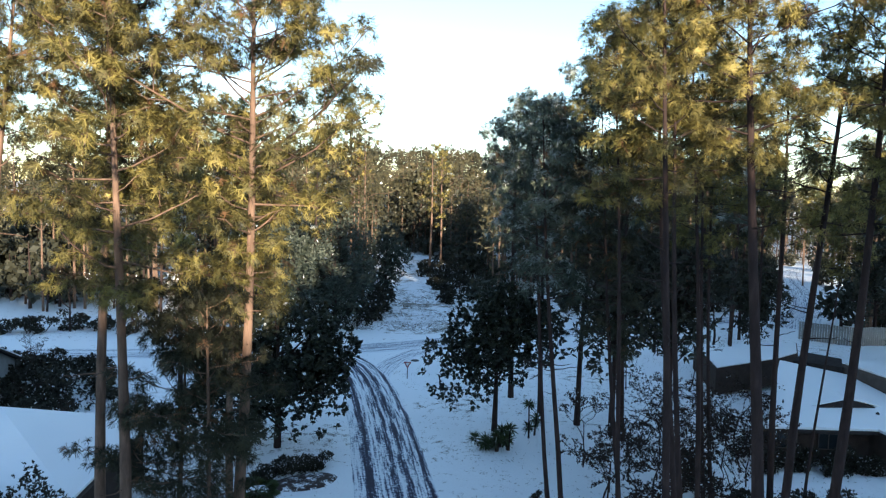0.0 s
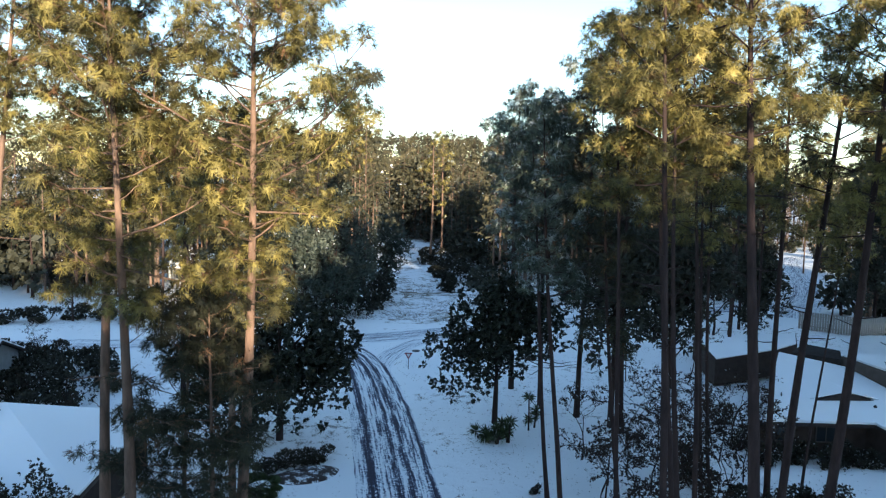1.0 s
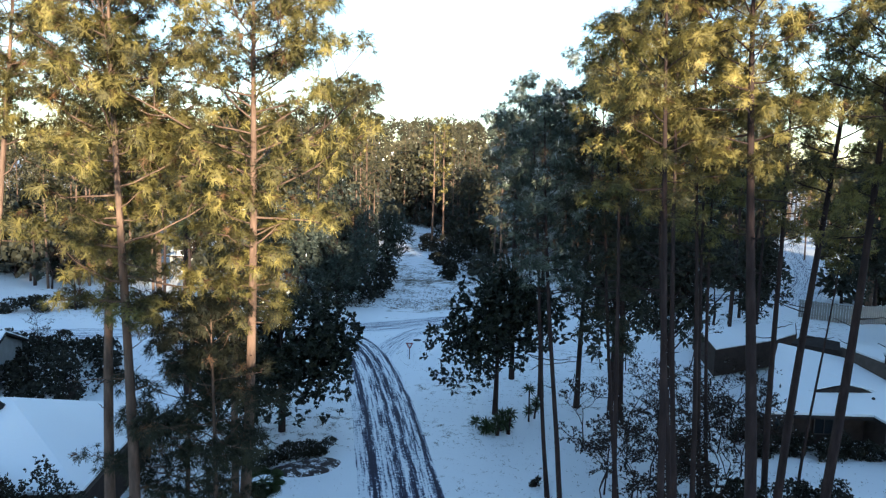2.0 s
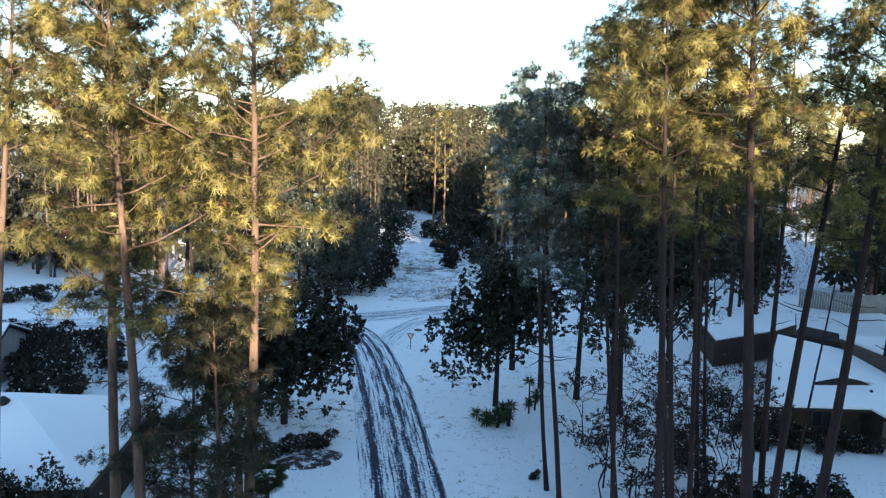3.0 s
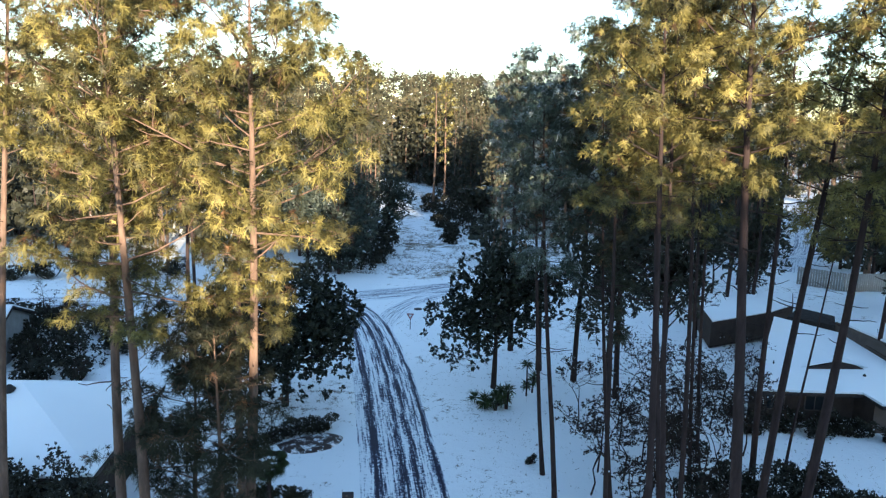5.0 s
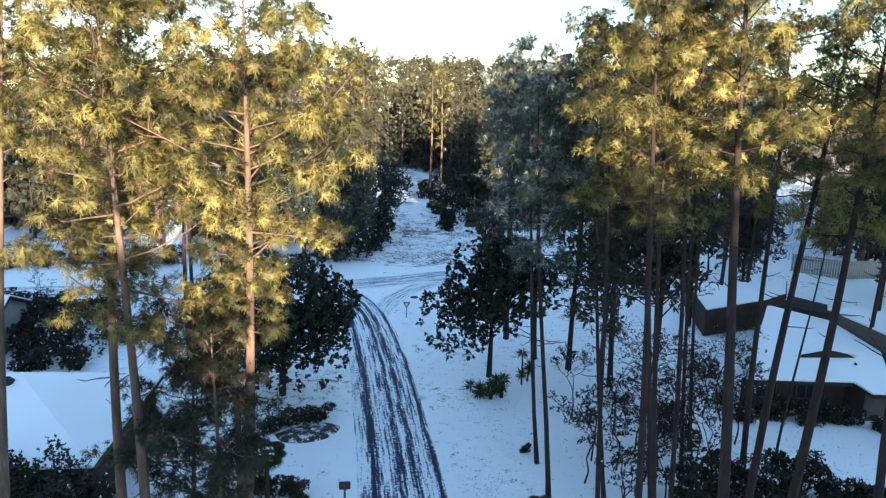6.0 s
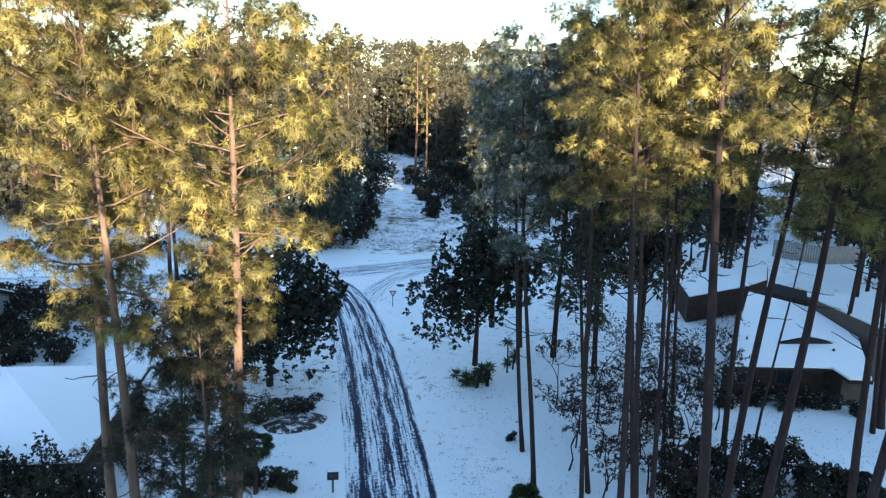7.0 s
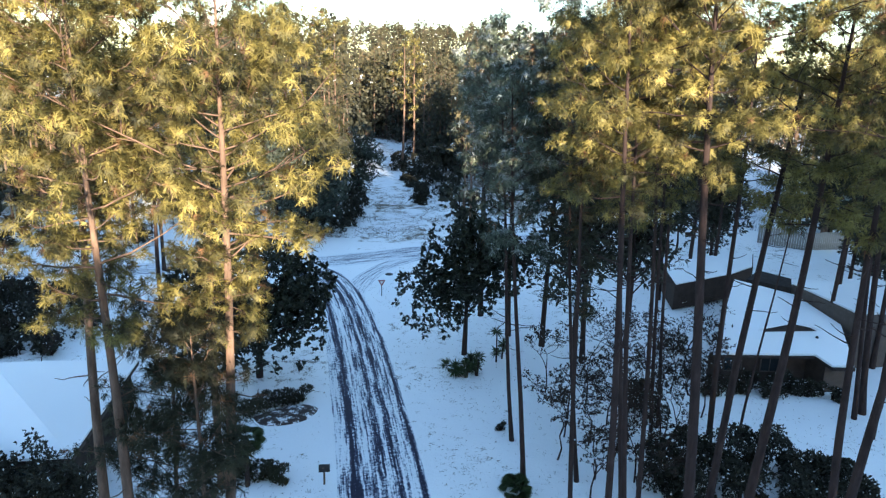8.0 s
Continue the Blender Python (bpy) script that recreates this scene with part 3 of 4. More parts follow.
# ---- pines close to the camera ----
# seed, x, y, lean, height, crown start, spread, trunk radius
LEFT_PINES = [
    (11, -10.7, 20.0, 0.010, 23.0, 13.5, 3.2, 0.20),
    (12, -8.9, 17.6, 0.000, 22.5, 12.5, 3.4, 0.19),
    (13, -6.2, 17.8, 0.030, 22.6, 12.6, 4.5, 0.21),
    (14, -15.22, 20.0, 0.079, 24.0, 17.3, 3.2, 0.17),
]
WIDE_TOP = ((0.0, 0.22), (0.2, 0.3), (0.3, 0.85), (0.45, 1.0), (0.6, 0.98), (0.75, 0.6), (1.0, 0.25))
for s, x, y, lean, h, st, sp, r in LEFT_PINES:
    pine(s, x, y, lean, h, st, sp, r, dense=2.9 if s == 13 else 2.2, profile=WIDE_TOP if s == 13 else None, snow=0.0)
# Young pines under the canopy: its shade is put into their needle colour.
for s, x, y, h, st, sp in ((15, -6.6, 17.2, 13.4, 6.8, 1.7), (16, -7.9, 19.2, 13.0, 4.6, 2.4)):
    pine(s, x, y, 0.012, h, st, sp, 0.11, NEEDLES_DARK, "young pine with shade-dark needles beneath the taller pines", "young pines", dense=2.0, snow=0.0)
RIGHT_PINES = [
    (21, 5.1, 33.9, -0.087, 20.5, 11.0, 3.2, 0.13),
    (22, 5.2, 29.6, -0.075, 20.2, 11.5, 3.0, 0.14),
    (23, 6.5, 24.0, -0.063, 21.5, 15.5, 2.0, 0.12),
    (24, 8.0, 30.0, -0.090, 21.0, 9.0, 2.8, 0.12),
    (25, 6.7, 20.0, -0.039, 24.0, 15.6, 2.3, 0.16),
    (26, 8.7, 24.0, -0.080, 23.6, 15.6, 2.6, 0.15),
    (27, 8.2, 22.0, -0.060, 24.0, 15.8, 2.5, 0.13),
    (28, 9.9, 26.0, -0.048, 24.5, 16.0, 3.2, 0.13),
    (29, 13.1, 34.0, -0.060, 24.0, 13.0, 3.4, 0.12),
    (30, 14.2, 36.0, -0.048, 24.0, 14.0, 3.2, 0.12),
    (31, 9.64, 20.0, -0.045, 24.5, 17.0, 3.6, 0.21),
]
FAR_RIGHT_PINES = [
    (32, 16.0, 33.0, -0.029, 24.0, 14.0, 3.2, 0.15),
    (33, 13.0, 26.0, 0.065, 25.0, 14.8, 3.4, 0.17),
    (34, 13.5, 24.0, 0.043, 24.5, 14.8, 3.6, 0.19),
    (35, 16.2, 22.0, -0.040, 24.0, 14.6, 3.4, 0.16),
    (36, 26.9, 37.2, -0.060, 22.0, 12.0, 3.0, 0.13),
    (37, 27.8, 37.9, -0.090, 24.0, 12.0, 3.4, 0.19),
    (38, 26.5, 34.9, 0.020, 23.0, 13.0, 3.2, 0.16),
    (39, 13.3, 18.0, 0.060, 24.0, 15.0, 3.4, 0.17),
    (40, 18.1, 34.0, 0.080, 16.0, 12.5, 1.2, 0.07),
]
# Right-hand trunks take the shaded bark tone.
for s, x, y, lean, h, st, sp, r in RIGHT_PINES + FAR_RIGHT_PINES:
    # Blue-grey of unlit crowns put into 21 and 22's colour with frosted needles.
    pine(s, x, y, lean, h, st, sp, r * (1.12 if s > 30 else 0.95), NEEDLES_DARK if s == 24 else NEEDLES_FROST if s in (21, 22) else NEEDLES, dense=1.7 if s == 24 else 1.4, bark=BARK_GREY_SHADED, snow=0.3 if s in (21, 22) else 0.0)

# ---- pines farther off ----
MID_PINES = [
    (51, 4.7, 54.5, 0.0, 24.6, 14, 3.2), (52, 6.6, 50, -0.02, 23.5, 12, 3.2), (53, 9.0, 48, 0.0, 25.6, 13, 3.4),
    (54, 11.5, 45, -0.02, 27.5, 14, 3.4), 
    (57, 22.0, 60, 0.0, 26, 13, 3.4), (59, 5.2, 64, 0.0, 21, 10, 3.0),
    (61, 27, 66, 0.0, 26, 14, 3.4),
]
for s, x, y, lean, h, st, sp in MID_PINES:
    pine(s, x, y, lean, h, st, sp, 0.2, NEEDLES_FROST, "tall pine with frosted blue-green needles behind the front row", "pines in the second row", 1, 1.6, BARK_GREY_SHADED, snow=0.6)
MID_LEFT = [
    (71, -9.8, 29.0, 0.0, 19.5, 11, 3.0), (72, -15.9, 101.0, 0.0, 29.0, 18, 4.0),
    (74, -20, 48, 0.0, 20, 11, 3.2), (75, -27, 66, 0.0, 21, 12, 3.2), (76, -36, 80, 0.0, 22, 12, 3.4),
    (77, -18, 84, 0.0, 21, 11, 3.2), (78, -6.4, 148, 0.008, 29, 12, 4.8), (79, -4.2, 156, 0.0, 28, 10, 3.6),
]
# Left trunks between y 40 and 90 take the shaded bark tone.
for s, x, y, lean, h, st, sp in MID_LEFT:
    pine(s, x, y, lean, h, st, sp, 0.3 if y > 140 else 0.2, NEEDLES, "tall pine with sunlit yellow-green needles", "pines across the street", 1 if y < 90 else 2, 1.4 if y < 140 else 0.8, BARK_GREY_SHADED if 40 < y < 90 and x < -15 else BARK)
# Added out of view, on the sun's line, to shade the left crowns.
pine(150, 7.2, -34.0, 0.0, 23.0, 15.5, 3.2, 0.22, NEEDLES, "unseen tall pine added behind the street to shade the others", "pines across the street", 2, 1.8)

EAST_WOODS = [
    (121, 26, 71), (122, 31, 76), (124, 35, 83), (127, 40, 60), (128, 47, 66),
    (129, 52, 74), (123, 30, 67), (125, 33, 75), (126, 49, 70), (130, 22, 74), (131, 17, 72), (132, 44, 52), (133, 50, 57), (134, 36, 52), (135, 58, 66), (136, 41, 45), (137, 62, 84), (138, 56, 92), (139, 66, 76), (140, 70, 92), (142, 60, 100), (143, 74, 104), (145, 64, 58), (146, 56, 48),
]
# Needle colour darkened to stand for the shade behind the house.
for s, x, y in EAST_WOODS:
    pine(s, x, y, 0.0, 22 + s % 5, 11 + s % 4, 3.2, 0.17, NEEDLES_DARK, "tall pine with shade-dark needles behind the low house", "pines behind the house", 2, 1.3, BARK_GREY_SHADED)

BEYOND_DRIVE = [(181, 57, 126), (182, 61, 137), (183, 67, 150), (184, 76, 149), (185, 85, 160), (186, 53, 133), (187, 72, 166), (188, 93, 150)]
for s, x, y in BEYOND_DRIVE:
    pine(s, x, y, 0.0, 24 + s % 4, 11 + s % 3, 3.6, 0.18, NEEDLES, "tall sunlit pine beyond the snowy drive", "pines beyond the drive", 2, 1.3)

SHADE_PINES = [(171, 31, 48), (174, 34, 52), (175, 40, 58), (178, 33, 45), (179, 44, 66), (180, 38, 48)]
# These crowns too carry their shade in the needle colour.
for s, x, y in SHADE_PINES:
    pine(s, x, y, 0.0, 21 + s % 4, 9.5 + s % 3, 3.4, 0.18, NEEDLES_DARK, "pine with shade-dark needles and low boughs near the house", "pines behind the house", 2, 1.4, BARK_GREY_SHADED)

# ---- broadleaf trees ----
broadleaf(101, "magnolia_tree", 2.9, 46.0, 5.7, (4.6, 4.0, 5.6), MAGNOLIA, 1700, 0.34, 7, "dark glossy evergreen magnolia standing in the snowy lawn", "tree", "magnolias", 0.17, 18)
broadleaf(102, "magnolia_tree", -11.1, 41.5, 5.3, (6.1, 5.0, 6.2), MAGNOLIA, 2800, 0.34, 7, "broad dark glossy magnolia beside the slushy road", "tree", "magnolias", 0.2, 20)
DARK_OAKS = [
    (103, 11.0, 46.0, 10.5, 4.6, 6.5), (104, 15.5, 48.0, 9.5, 4.2, 5.5),
    (158, 52.0, 84.0, 8.0, 4.5, 6.5), (159, 46.0, 54.0, 9.0, 4.4, 5.0),
    (160, 62.0, 100.0, 5.0, 4.6, 5.4), (161, 68.0, 108.0, 5.5, 4.8, 5.8), (162, 76.0, 118.0, 5.5, 5.0, 6.0), (163, 45.0, 104.0, 5.0, 4.4, 5.4), (164, 49.0, 115.0, 5.5, 4.6, 6.0), (165, 56.0, 130.0, 5.5, 5.0, 6.0), (166, 63.0, 143.0, 6.0, 5.0, 6.5), (167, 86.0, 132.0, 6.0, 5.5, 6.5), (168, 58.0, 88.0, 3.6, 3.4, 4.0),
    (156, 34.0, 76.0, 6.0, 3.2, 5.6), (157, 50.0, 72.0, 5.0, 3.6, 5.0), (114, 45.0, 61.0, 5.5, 4.5, 5.0),
    (116, -15.0, 81.5, 6.0, 4.6, 6.4), (117, -19.5, 84.0, 6.5, 4.6, 6.6), (107, -17.0, 97.0, 8.6, 6.5, 8.6), (108, -22.5, 92.0, 8.0, 5.5, 7.5), (109, -11.5, 106.0, 6.0, 4.5, 6.0), (110, -30.0, 99.0, 7.5, 6.0, 7.0),
]
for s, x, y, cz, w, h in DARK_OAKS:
    broadleaf(s, "oak_tree", x, y, cz, (w, w * 0.9, h), OAK_DARK if x > 0 else OAK_FROST_SHADED, 1000, 0.56, 5, "dense dark evergreen oak dusted with snow", "tree", "evergreen oaks", 0.2, 20, 0.36)

# ---- far woods ----


def far_pine(rng, h, start, n=95, blades=5, size=0.8, wide=0.5, spread=3.2):
    """A pine seen from afar: stem, a few limbs, and a lumpy crown of needle tufts."""
    zs = np.linspace(0, h, 6)
    bend = rng.normal(0, 0.25)
    v, f = tube(np.stack([bend * np.sin(zs / h * 3), 0 * zs, zs], 1), 0.2 * (1.05 - zs / h), 5)
    pieces = [(v, f)]
    half = (h - start) / 2
    p, d = lobed(rng, n, (spread, spread, half), 15, 0.7)
    p[:, :2] *= np.clip(1.25 - 0.55 * (p[:, 2:3] / half), 0.5, 1.25)
    p[:, 2] += start + half
    for k in rng.integers(0, n, 9):
        pieces.append(tube([(0, 0, p[k, 2] - 0.8), p[k] * np.array([0.5, 0.5, 1]), p[k]], [0.05, 0.035, 0.015], 3))
    v, f = join(pieces)
    wood = np.concatenate([v[f[:, [0, 1, 2]]], v[f[:, [0, 2, 3]]]]).reshape(-1, 3)
    v, f = needles(rng, p, unit(d + np.array([0, 0, 0.4])), blades, size, wide, 0.9)
    return wood, v, f


def far_broadleaf(rng, h, w, n=46):
    p, d = lobed(rng, n, (w, w, h * 0.5), 10)
    p[:, 2] += h * 0.52
    v, f = leaves(rng, p, d, 4, 1.05, 0.72)
    t, q = tube([(0, 0, 0), (0.1, 0, h * 0.4), (0, 0.1, h * 0.8)], [0.2, 0.13, 0.04], 5)
    return np.concatenate([t[q[:, [0, 1, 2]]], t[q[:, [0, 2, 3]]]]).reshape(-1, 3), v, f


def woods(name, kinds, places, mats, label, seed):
    """Many far trees as one object: templates turned and scaled from place to place."""
    rng = np.random.default_rng(seed)
    verts, faces, index, at = [], [], [], 0
    for x, y, s in places:
        wood, green, leaf = kinds[int(rng.integers(len(kinds)))]
        a = rng.uniform(0, 6.28)
        turn = np.array([[math.cos(a), -math.sin(a), 0], [math.sin(a), math.cos(a), 0], [0, 0, 1]])
        for k, (v, f) in enumerate(((wood, np.arange(len(wood)).reshape(-1, 3)), (green, leaf))):
            verts.append(s * (v @ turn.T) + np.array([x, y, float(ground_z(x, y)) - 0.05]))
            faces.append(f + at)
            index.append(np.full(len(f), k))
            at += len(v)
    me = soup(name, np.concatenate(verts), mats, np.concatenate(faces), np.concatenate(index))
    return tagged(new(name, me), label, "woods", kind="stuff")


rng = np.random.default_rng(77)
PINE_KINDS = [far_pine(rng, h, st) for h, st in ((26, 10), (25, 8), (27, 12), (23, 7), (25, 10), (22, 6))]
LEAFY_KINDS = [far_broadleaf(rng, h, w) for h, w in ((7, 3.2), (5, 3), (9, 3.6), (6, 2.6))]


def clear(x, y, wide=1.0):
    if -13 < x < 1 and 80 < y < 158 or 86 < y < 150 and abs(x + 5 - 0.306 * (150 - y)) < 5:
        return False
    return (off_line("lane", x, y) > 9 * wide and off_line("track", x, y) > 6.5 * wide and off_line("cross", x, y) > 7 * wide and off_line("road", x, y) > 9 * wide)


def scatter(n, x_of, y_lo, y_hi, size, test):
    out = []
    while len(out) < n:
        y = y_lo + (y_hi - y_lo) * rng.random() ** 1.5
        x = rng.uniform(*x_of(y))
        if test(x, y):
            out.append((x, y, rng.uniform(*size)))
    return out


ahead = scatter(370, lambda y: (-0.75 * y - 10, 0.75 * y + 10), 88, 330, (0.85, 1.12), lambda x, y: clear(x, y) and not (-40 < x < -10 and y < 96))
ahead += scatter(210, lambda y: (-62, 62), 120, 214, (0.85, 1.08), clear)
ahead += scatter(130, lambda y: (0.36 * y, 0.72 * y), 205, 320, (0.85, 1.05), lambda x, y: off_line("track", x, y) > 5)
woods("far_woods", PINE_KINDS, ahead, [BARK, WOODS], "pine woods ahead with sunlit tops and dark stems", 5)
beyond = scatter(470, lambda y: (-0.36 * y, 0.36 * y), 222, 440, (0.95, 1.2), lambda x, y: off_line("lane", x, y) > 7)
woods("hill_woods", [far_pine(rng, h, st, 70, 4, 1.35, 1.0, 4.2) for h, st in ((26, 10), (24, 8), (27, 12), (25, 11))], beyond, [BARK, WOODS], "pine woods on the rise beyond the bend", 8)
TALL_KINDS = [far_broadleaf(rng, h, w, 80) for h, w in ((15, 5.0), (13, 4.6), (17, 5.2))]
tall = scatter(150, lambda y: (-0.38 * y, 0.38 * y), 150, 300, (0.85, 1.15), lambda x, y: off_line("lane", x, y) > 10 and clear(x, y))
tall += scatter(60, lambda y: (-62, 6), 214, 250, (0.9, 1.2), lambda x, y: off_line("lane", x, y) > 9)
tall += scatter(46, lambda y: (-105, -24), 112, 132, (0.7, 1.0), clear)
tall += scatter(16, lambda y: (-100, -54), 103, 113, (0.7, 0.9), clear)
woods("dark_oak_woods", TALL_KINDS, tall, [BARK_GREY_SHADED, OAK_DARK], "dark evergreen oaks filling the woods under the pines", 9)
low = scatter(300, lambda y: (-0.75 * y - 10, 0.75 * y + 10), 90, 260, (0.6, 1.3), lambda x, y: clear(x, y, 0.85))
low += scatter(120, lambda y: (-0.3 * y, 0.3 * y), 208, 330, (0.9, 1.5), lambda x, y: off_line("lane", x, y) > 6)
low += scatter(44, lambda y: (-92, -24), 97, 113, (1.0, 1.6), lambda x, y: clear(x, y) and abs(x + 41) > 10)
woods("far_undergrowth", LEAFY_KINDS, low, [BARK_GREY_SHADED, OAK_DARK], "dark evergreen undergrowth beneath the pines", 6)
# Unseen woods behind the camera; heights scaled by zone to set the shade line.
behind = scatter(420, lambda y: (-100, 140), -48, -115, (0.87, 1.0), lambda x, y: off_line("road", x, y) > 6)
behind = [(x, y, s * (1.52 if x > 52 - 0.306 * (y + 48) else 1.46 if x > 35.5 - 0.306 * (y + 48) else 1.22 if x > 18.8 - 0.306 * (y + 48) else 1.09 if x > 0.3 - 0.306 * (y + 48) else 1.2)) for x, y, s in behind]
behind += scatter(70, lambda y: (-50, 34), -58, -74, (0.82, 0.92), lambda x, y: off_line("road", x, y) > 6)
woods("woods_behind", [far_pine(rng, 25, 6, 80, 4, 2.8, 2.4, 3.6), far_pine(rng, 24, 5, 80, 4, 2.8, 2.4, 3.6)], behind, [BARK, WOODS], "unseen pine woods behind, sized to shade the street from the low sun", 7)

# ---- houses ----


def moved(points, origin):
    return [(p[0] - origin[0], p[1] - origin[1], p[2]) for p in points]


def wall_between(name, parent, mat, a, b, z0, z1, thick=0.2, label=""):
    """An upright wall from a to b (plan points)."""
    d = Vector((b[0] - a[0], b[1] - a[1]))
    n = Vector((-d.y, d.x)).normalized() * thick
    out = [(a[0], a[1], z1), (b[0], b[1], z1), (b[0] + n.x, b[1] + n.y, z1), (a[0] + n.x, a[1] + n.y, z1)]
    return prism(name, parent, mat, out, z1 - z0, label)


def window_on(parent, x0, x1, y, z0, z1, face=-1):
    """A framed window on a wall that faces -y (face -1) or +y."""
    w = 0.06
    bm = bmesh.new()
    for a, b, c, d in ((x0 - w, x1 + w, z1, z1 + w), (x0 - w, x1 + w, z0 - w, z0), (x0 - w, x0, z0, z1), (x1, x1 + w, z0, z1), ((x0 + x1) / 2 - 0.02, (x0 + x1) / 2 + 0.02, z0, z1)):
        bm_box(bm, a, b, min(y, y + face * 0.07), max(y, y + face * 0.07), c, d)
    fr = part("window", bm, TRIM, parent, "window with a brown frame")
    box("pane", fr, GLASS, x0, x1, min(y, y + face * 0.03), max(y, y + face * 0.03), z0, z1)
    return fr


def gable_house(x, y, turn, wide, deep, eave, rise, wall_mat, label, group="", over=0.4, windows=3):
    """A plain one-storey house, its front on -y of its own frame, gables at both ends, snow on the roof."""
    root = thing("house", (x, y, ground_z(x, y)), label, "house", group, turn)
    h = wide / 2
    for nm, a, b in (("wall", (-h, 0), (h, 0)), ("wall", (h, 0.02), (h, deep - 0.02)), ("wall", (h, deep), (-h, deep)), ("wall", (-h, deep - 0.02), (-h, 0.02))):
        wall_between(nm, root, wall_mat, a, b, 0, eave)
    for sx in (-1, 1):
        bm = bmesh.new()
        pts = [(sx * h, 0, eave), (sx * h, deep, eave), (sx * h, deep / 2, eave + rise)]
        fr = [bm.verts.new(p) for p in pts]
        bk = [bm.verts.new((p[0] - sx * 0.2, p[1], p[2])) for p in pts]
        bm.faces.new(fr)
        bm.faces.new(bk[::-1])
        for i in range(3):
            bm.faces.new((fr[i], bk[i], bk[(i + 1) % 3], fr[(i + 1) % 3]))
        bmesh.ops.recalc_face_normals(bm, faces=bm.faces)
        part("gable", bm, wall_mat, root)
    k = rise / (deep / 2)
    hx = h + over
    for side in (0, 1):
        y0, y1 = (-over, deep / 2) if side == 0 else (deep + over, deep / 2)
        z0, z1 = eave - over * k + 0.16, eave + rise + 0.16
        rf = prism("roof", root, SHINGLE, [(-hx, y0, z0), (hx, y0, z0), (hx, y1, z1), (-hx, y1, z1)], 0.14)
        s = 0.06 if side == 0 else -0.06
        prism("roof_snow", rf, ROOF_SNOW, [(-hx + 0.05, y0 + s, z0 + 0.14), (hx - 0.05, y0 + s, z0 + 0.14), (hx - 0.05, y1, z1 + 0.14), (-hx + 0.05, y1, z1 + 0.14)], 0.13, "smooth snow cover", 0.03)
        box("fascia", root, TRIM, -hx, hx, min(y0, y0 - (0.03 if side == 0 else -0.03)), max(y0, y0 - (0.03 if side == 0 else -0.03)), z0 - 0.22, z0 + 0.02)
    for i in range(windows):
        cx = -h + wide * (i + 0.5) / windows
        window_on(root, cx - 0.6, cx + 0.6, -0.01, 0.95, eave - 0.45)
    return root


def hip_house(x, y, turn, wide, deep, eave, rise, wall_mat, label, over=0.4, windows=4):
    """A one-storey house under a hip roof: four slopes, each with its own sheet of snow, level eaves all round."""
    root = thing("house", (x, y, ground_z(x, y)), label, "house", "", turn)
    h = wide / 2
    for a, b in (((-h, 0), (h, 0)), ((h, 0.02), (h, deep - 0.02)), ((h, deep), (-h, deep)), ((-h, deep - 0.02), (-h, 0.02))):
        wall_between("wall", root, wall_mat, a, b, 0, eave)
    hx, y0, y1 = h + over, -over, deep + over
    z0, z1 = eave + 0.1, eave + rise + 0.16
    west, east = (-h + deep / 2, deep / 2), (h - deep / 2, deep / 2)
    slopes = [[(-hx, y0), (hx, y0), east, west], [(hx, y0), (hx, y1), east], [(hx, y1), (-hx, y1), west, east], [(-hx, y1), (-hx, y0), west]]
    for outline in slopes:
        pts = [(p[0], p[1], z1 if p in (west, east) else z0) for p in outline]
        rf = prism("roof", root, SHINGLE, pts, 0.16)
        c = sum((Vector(p) for p in pts), Vector()) / len(pts)
        prism("roof_snow", rf, ROOF_SNOW, [tuple(Vector(p).lerp(c, 0.0006) + Vector((0, 0, 0.13))) for p in pts], 0.125, "smooth snow cover")
    for a, b in (((-hx, y0), (hx, y0)), ((hx, y0), (hx, y1)), ((hx, y1), (-hx, y1)), ((-hx, y1), (-hx, y0))):
        wall_between("fascia", root, TRIM, a, b, z0 - 0.24, z0 - 0.01, 0.03)
    for i in range(windows):
        cx = -h + wide * (i + 0.5) / windows
        window_on(root, cx - 0.6, cx + 0.6, -0.01, 0.95, eave - 0.45)
    return root


def vent_pipe(parent, x, y, z, r, h, name="roof_vent"):
    v, f = tube([(x, y, z - 0.4), (x, y, z), (x, y, z + h * 0.5), (x, y, z + h)], [r * 0.6, r * 0.6, r, r * 0.3], 10)
    return child(name, soup(name, v, [METAL_DARK], f), parent, "dark metal roof vent")


# the house with the broad snowy roof on the camera's side of the street
near_house = hip_house(-22.8, 26.1, 8.0, 13.4, 10.0, 2.8, 2.3, WALL_BROWN, "brown brick house under a broad smooth snowy roof", windows=4)
vent_pipe(near_house, 1.5, 4.3, 5.0, 0.30, 0.42)
vent_pipe(near_house, -2.5, 3.6, 4.65, 0.06, 0.4, "pipe")
gable_house(-39.2, 42.4, 15.0, 13.0, 8.0, 2.6, 1.5, SIDING, "grey-sided house with a snowy roof beyond the shrubs", windows=3)
gable_house(-41.0, 106.0, -4.0, 12.0, 8.0, 2.6, 1.8, SIDING, "low pale house with a snowy roof among the pines", "houses in the woods")
gable_house(-45.0, 172.0, -50.0, 17.0, 9.0, 2.7, 2.2, WALL_BROWN, "low brown house with a snowy roof deep in the woods", "houses in the woods")
gable_house(-34.0, 250.0, -6.0, 20.0, 12.0, 3.0, 2.6, WALL_BROWN, "long house with a snowy roof where the lane bends", "houses in the woods")
gable_house(14.0, 158.0, 22.0, 17.0, 9.0, 2.7, 2.0, WALL_BROWN, "low house with a snowy roof behind the pines", "houses in the woods")

# the house among the pines, low roofs at several levels
O = (25.0, 47.0)
low_house = thing("house", (O[0], O[1], 0), "rambling brown house with low snowy roofs among tall pines", "house")
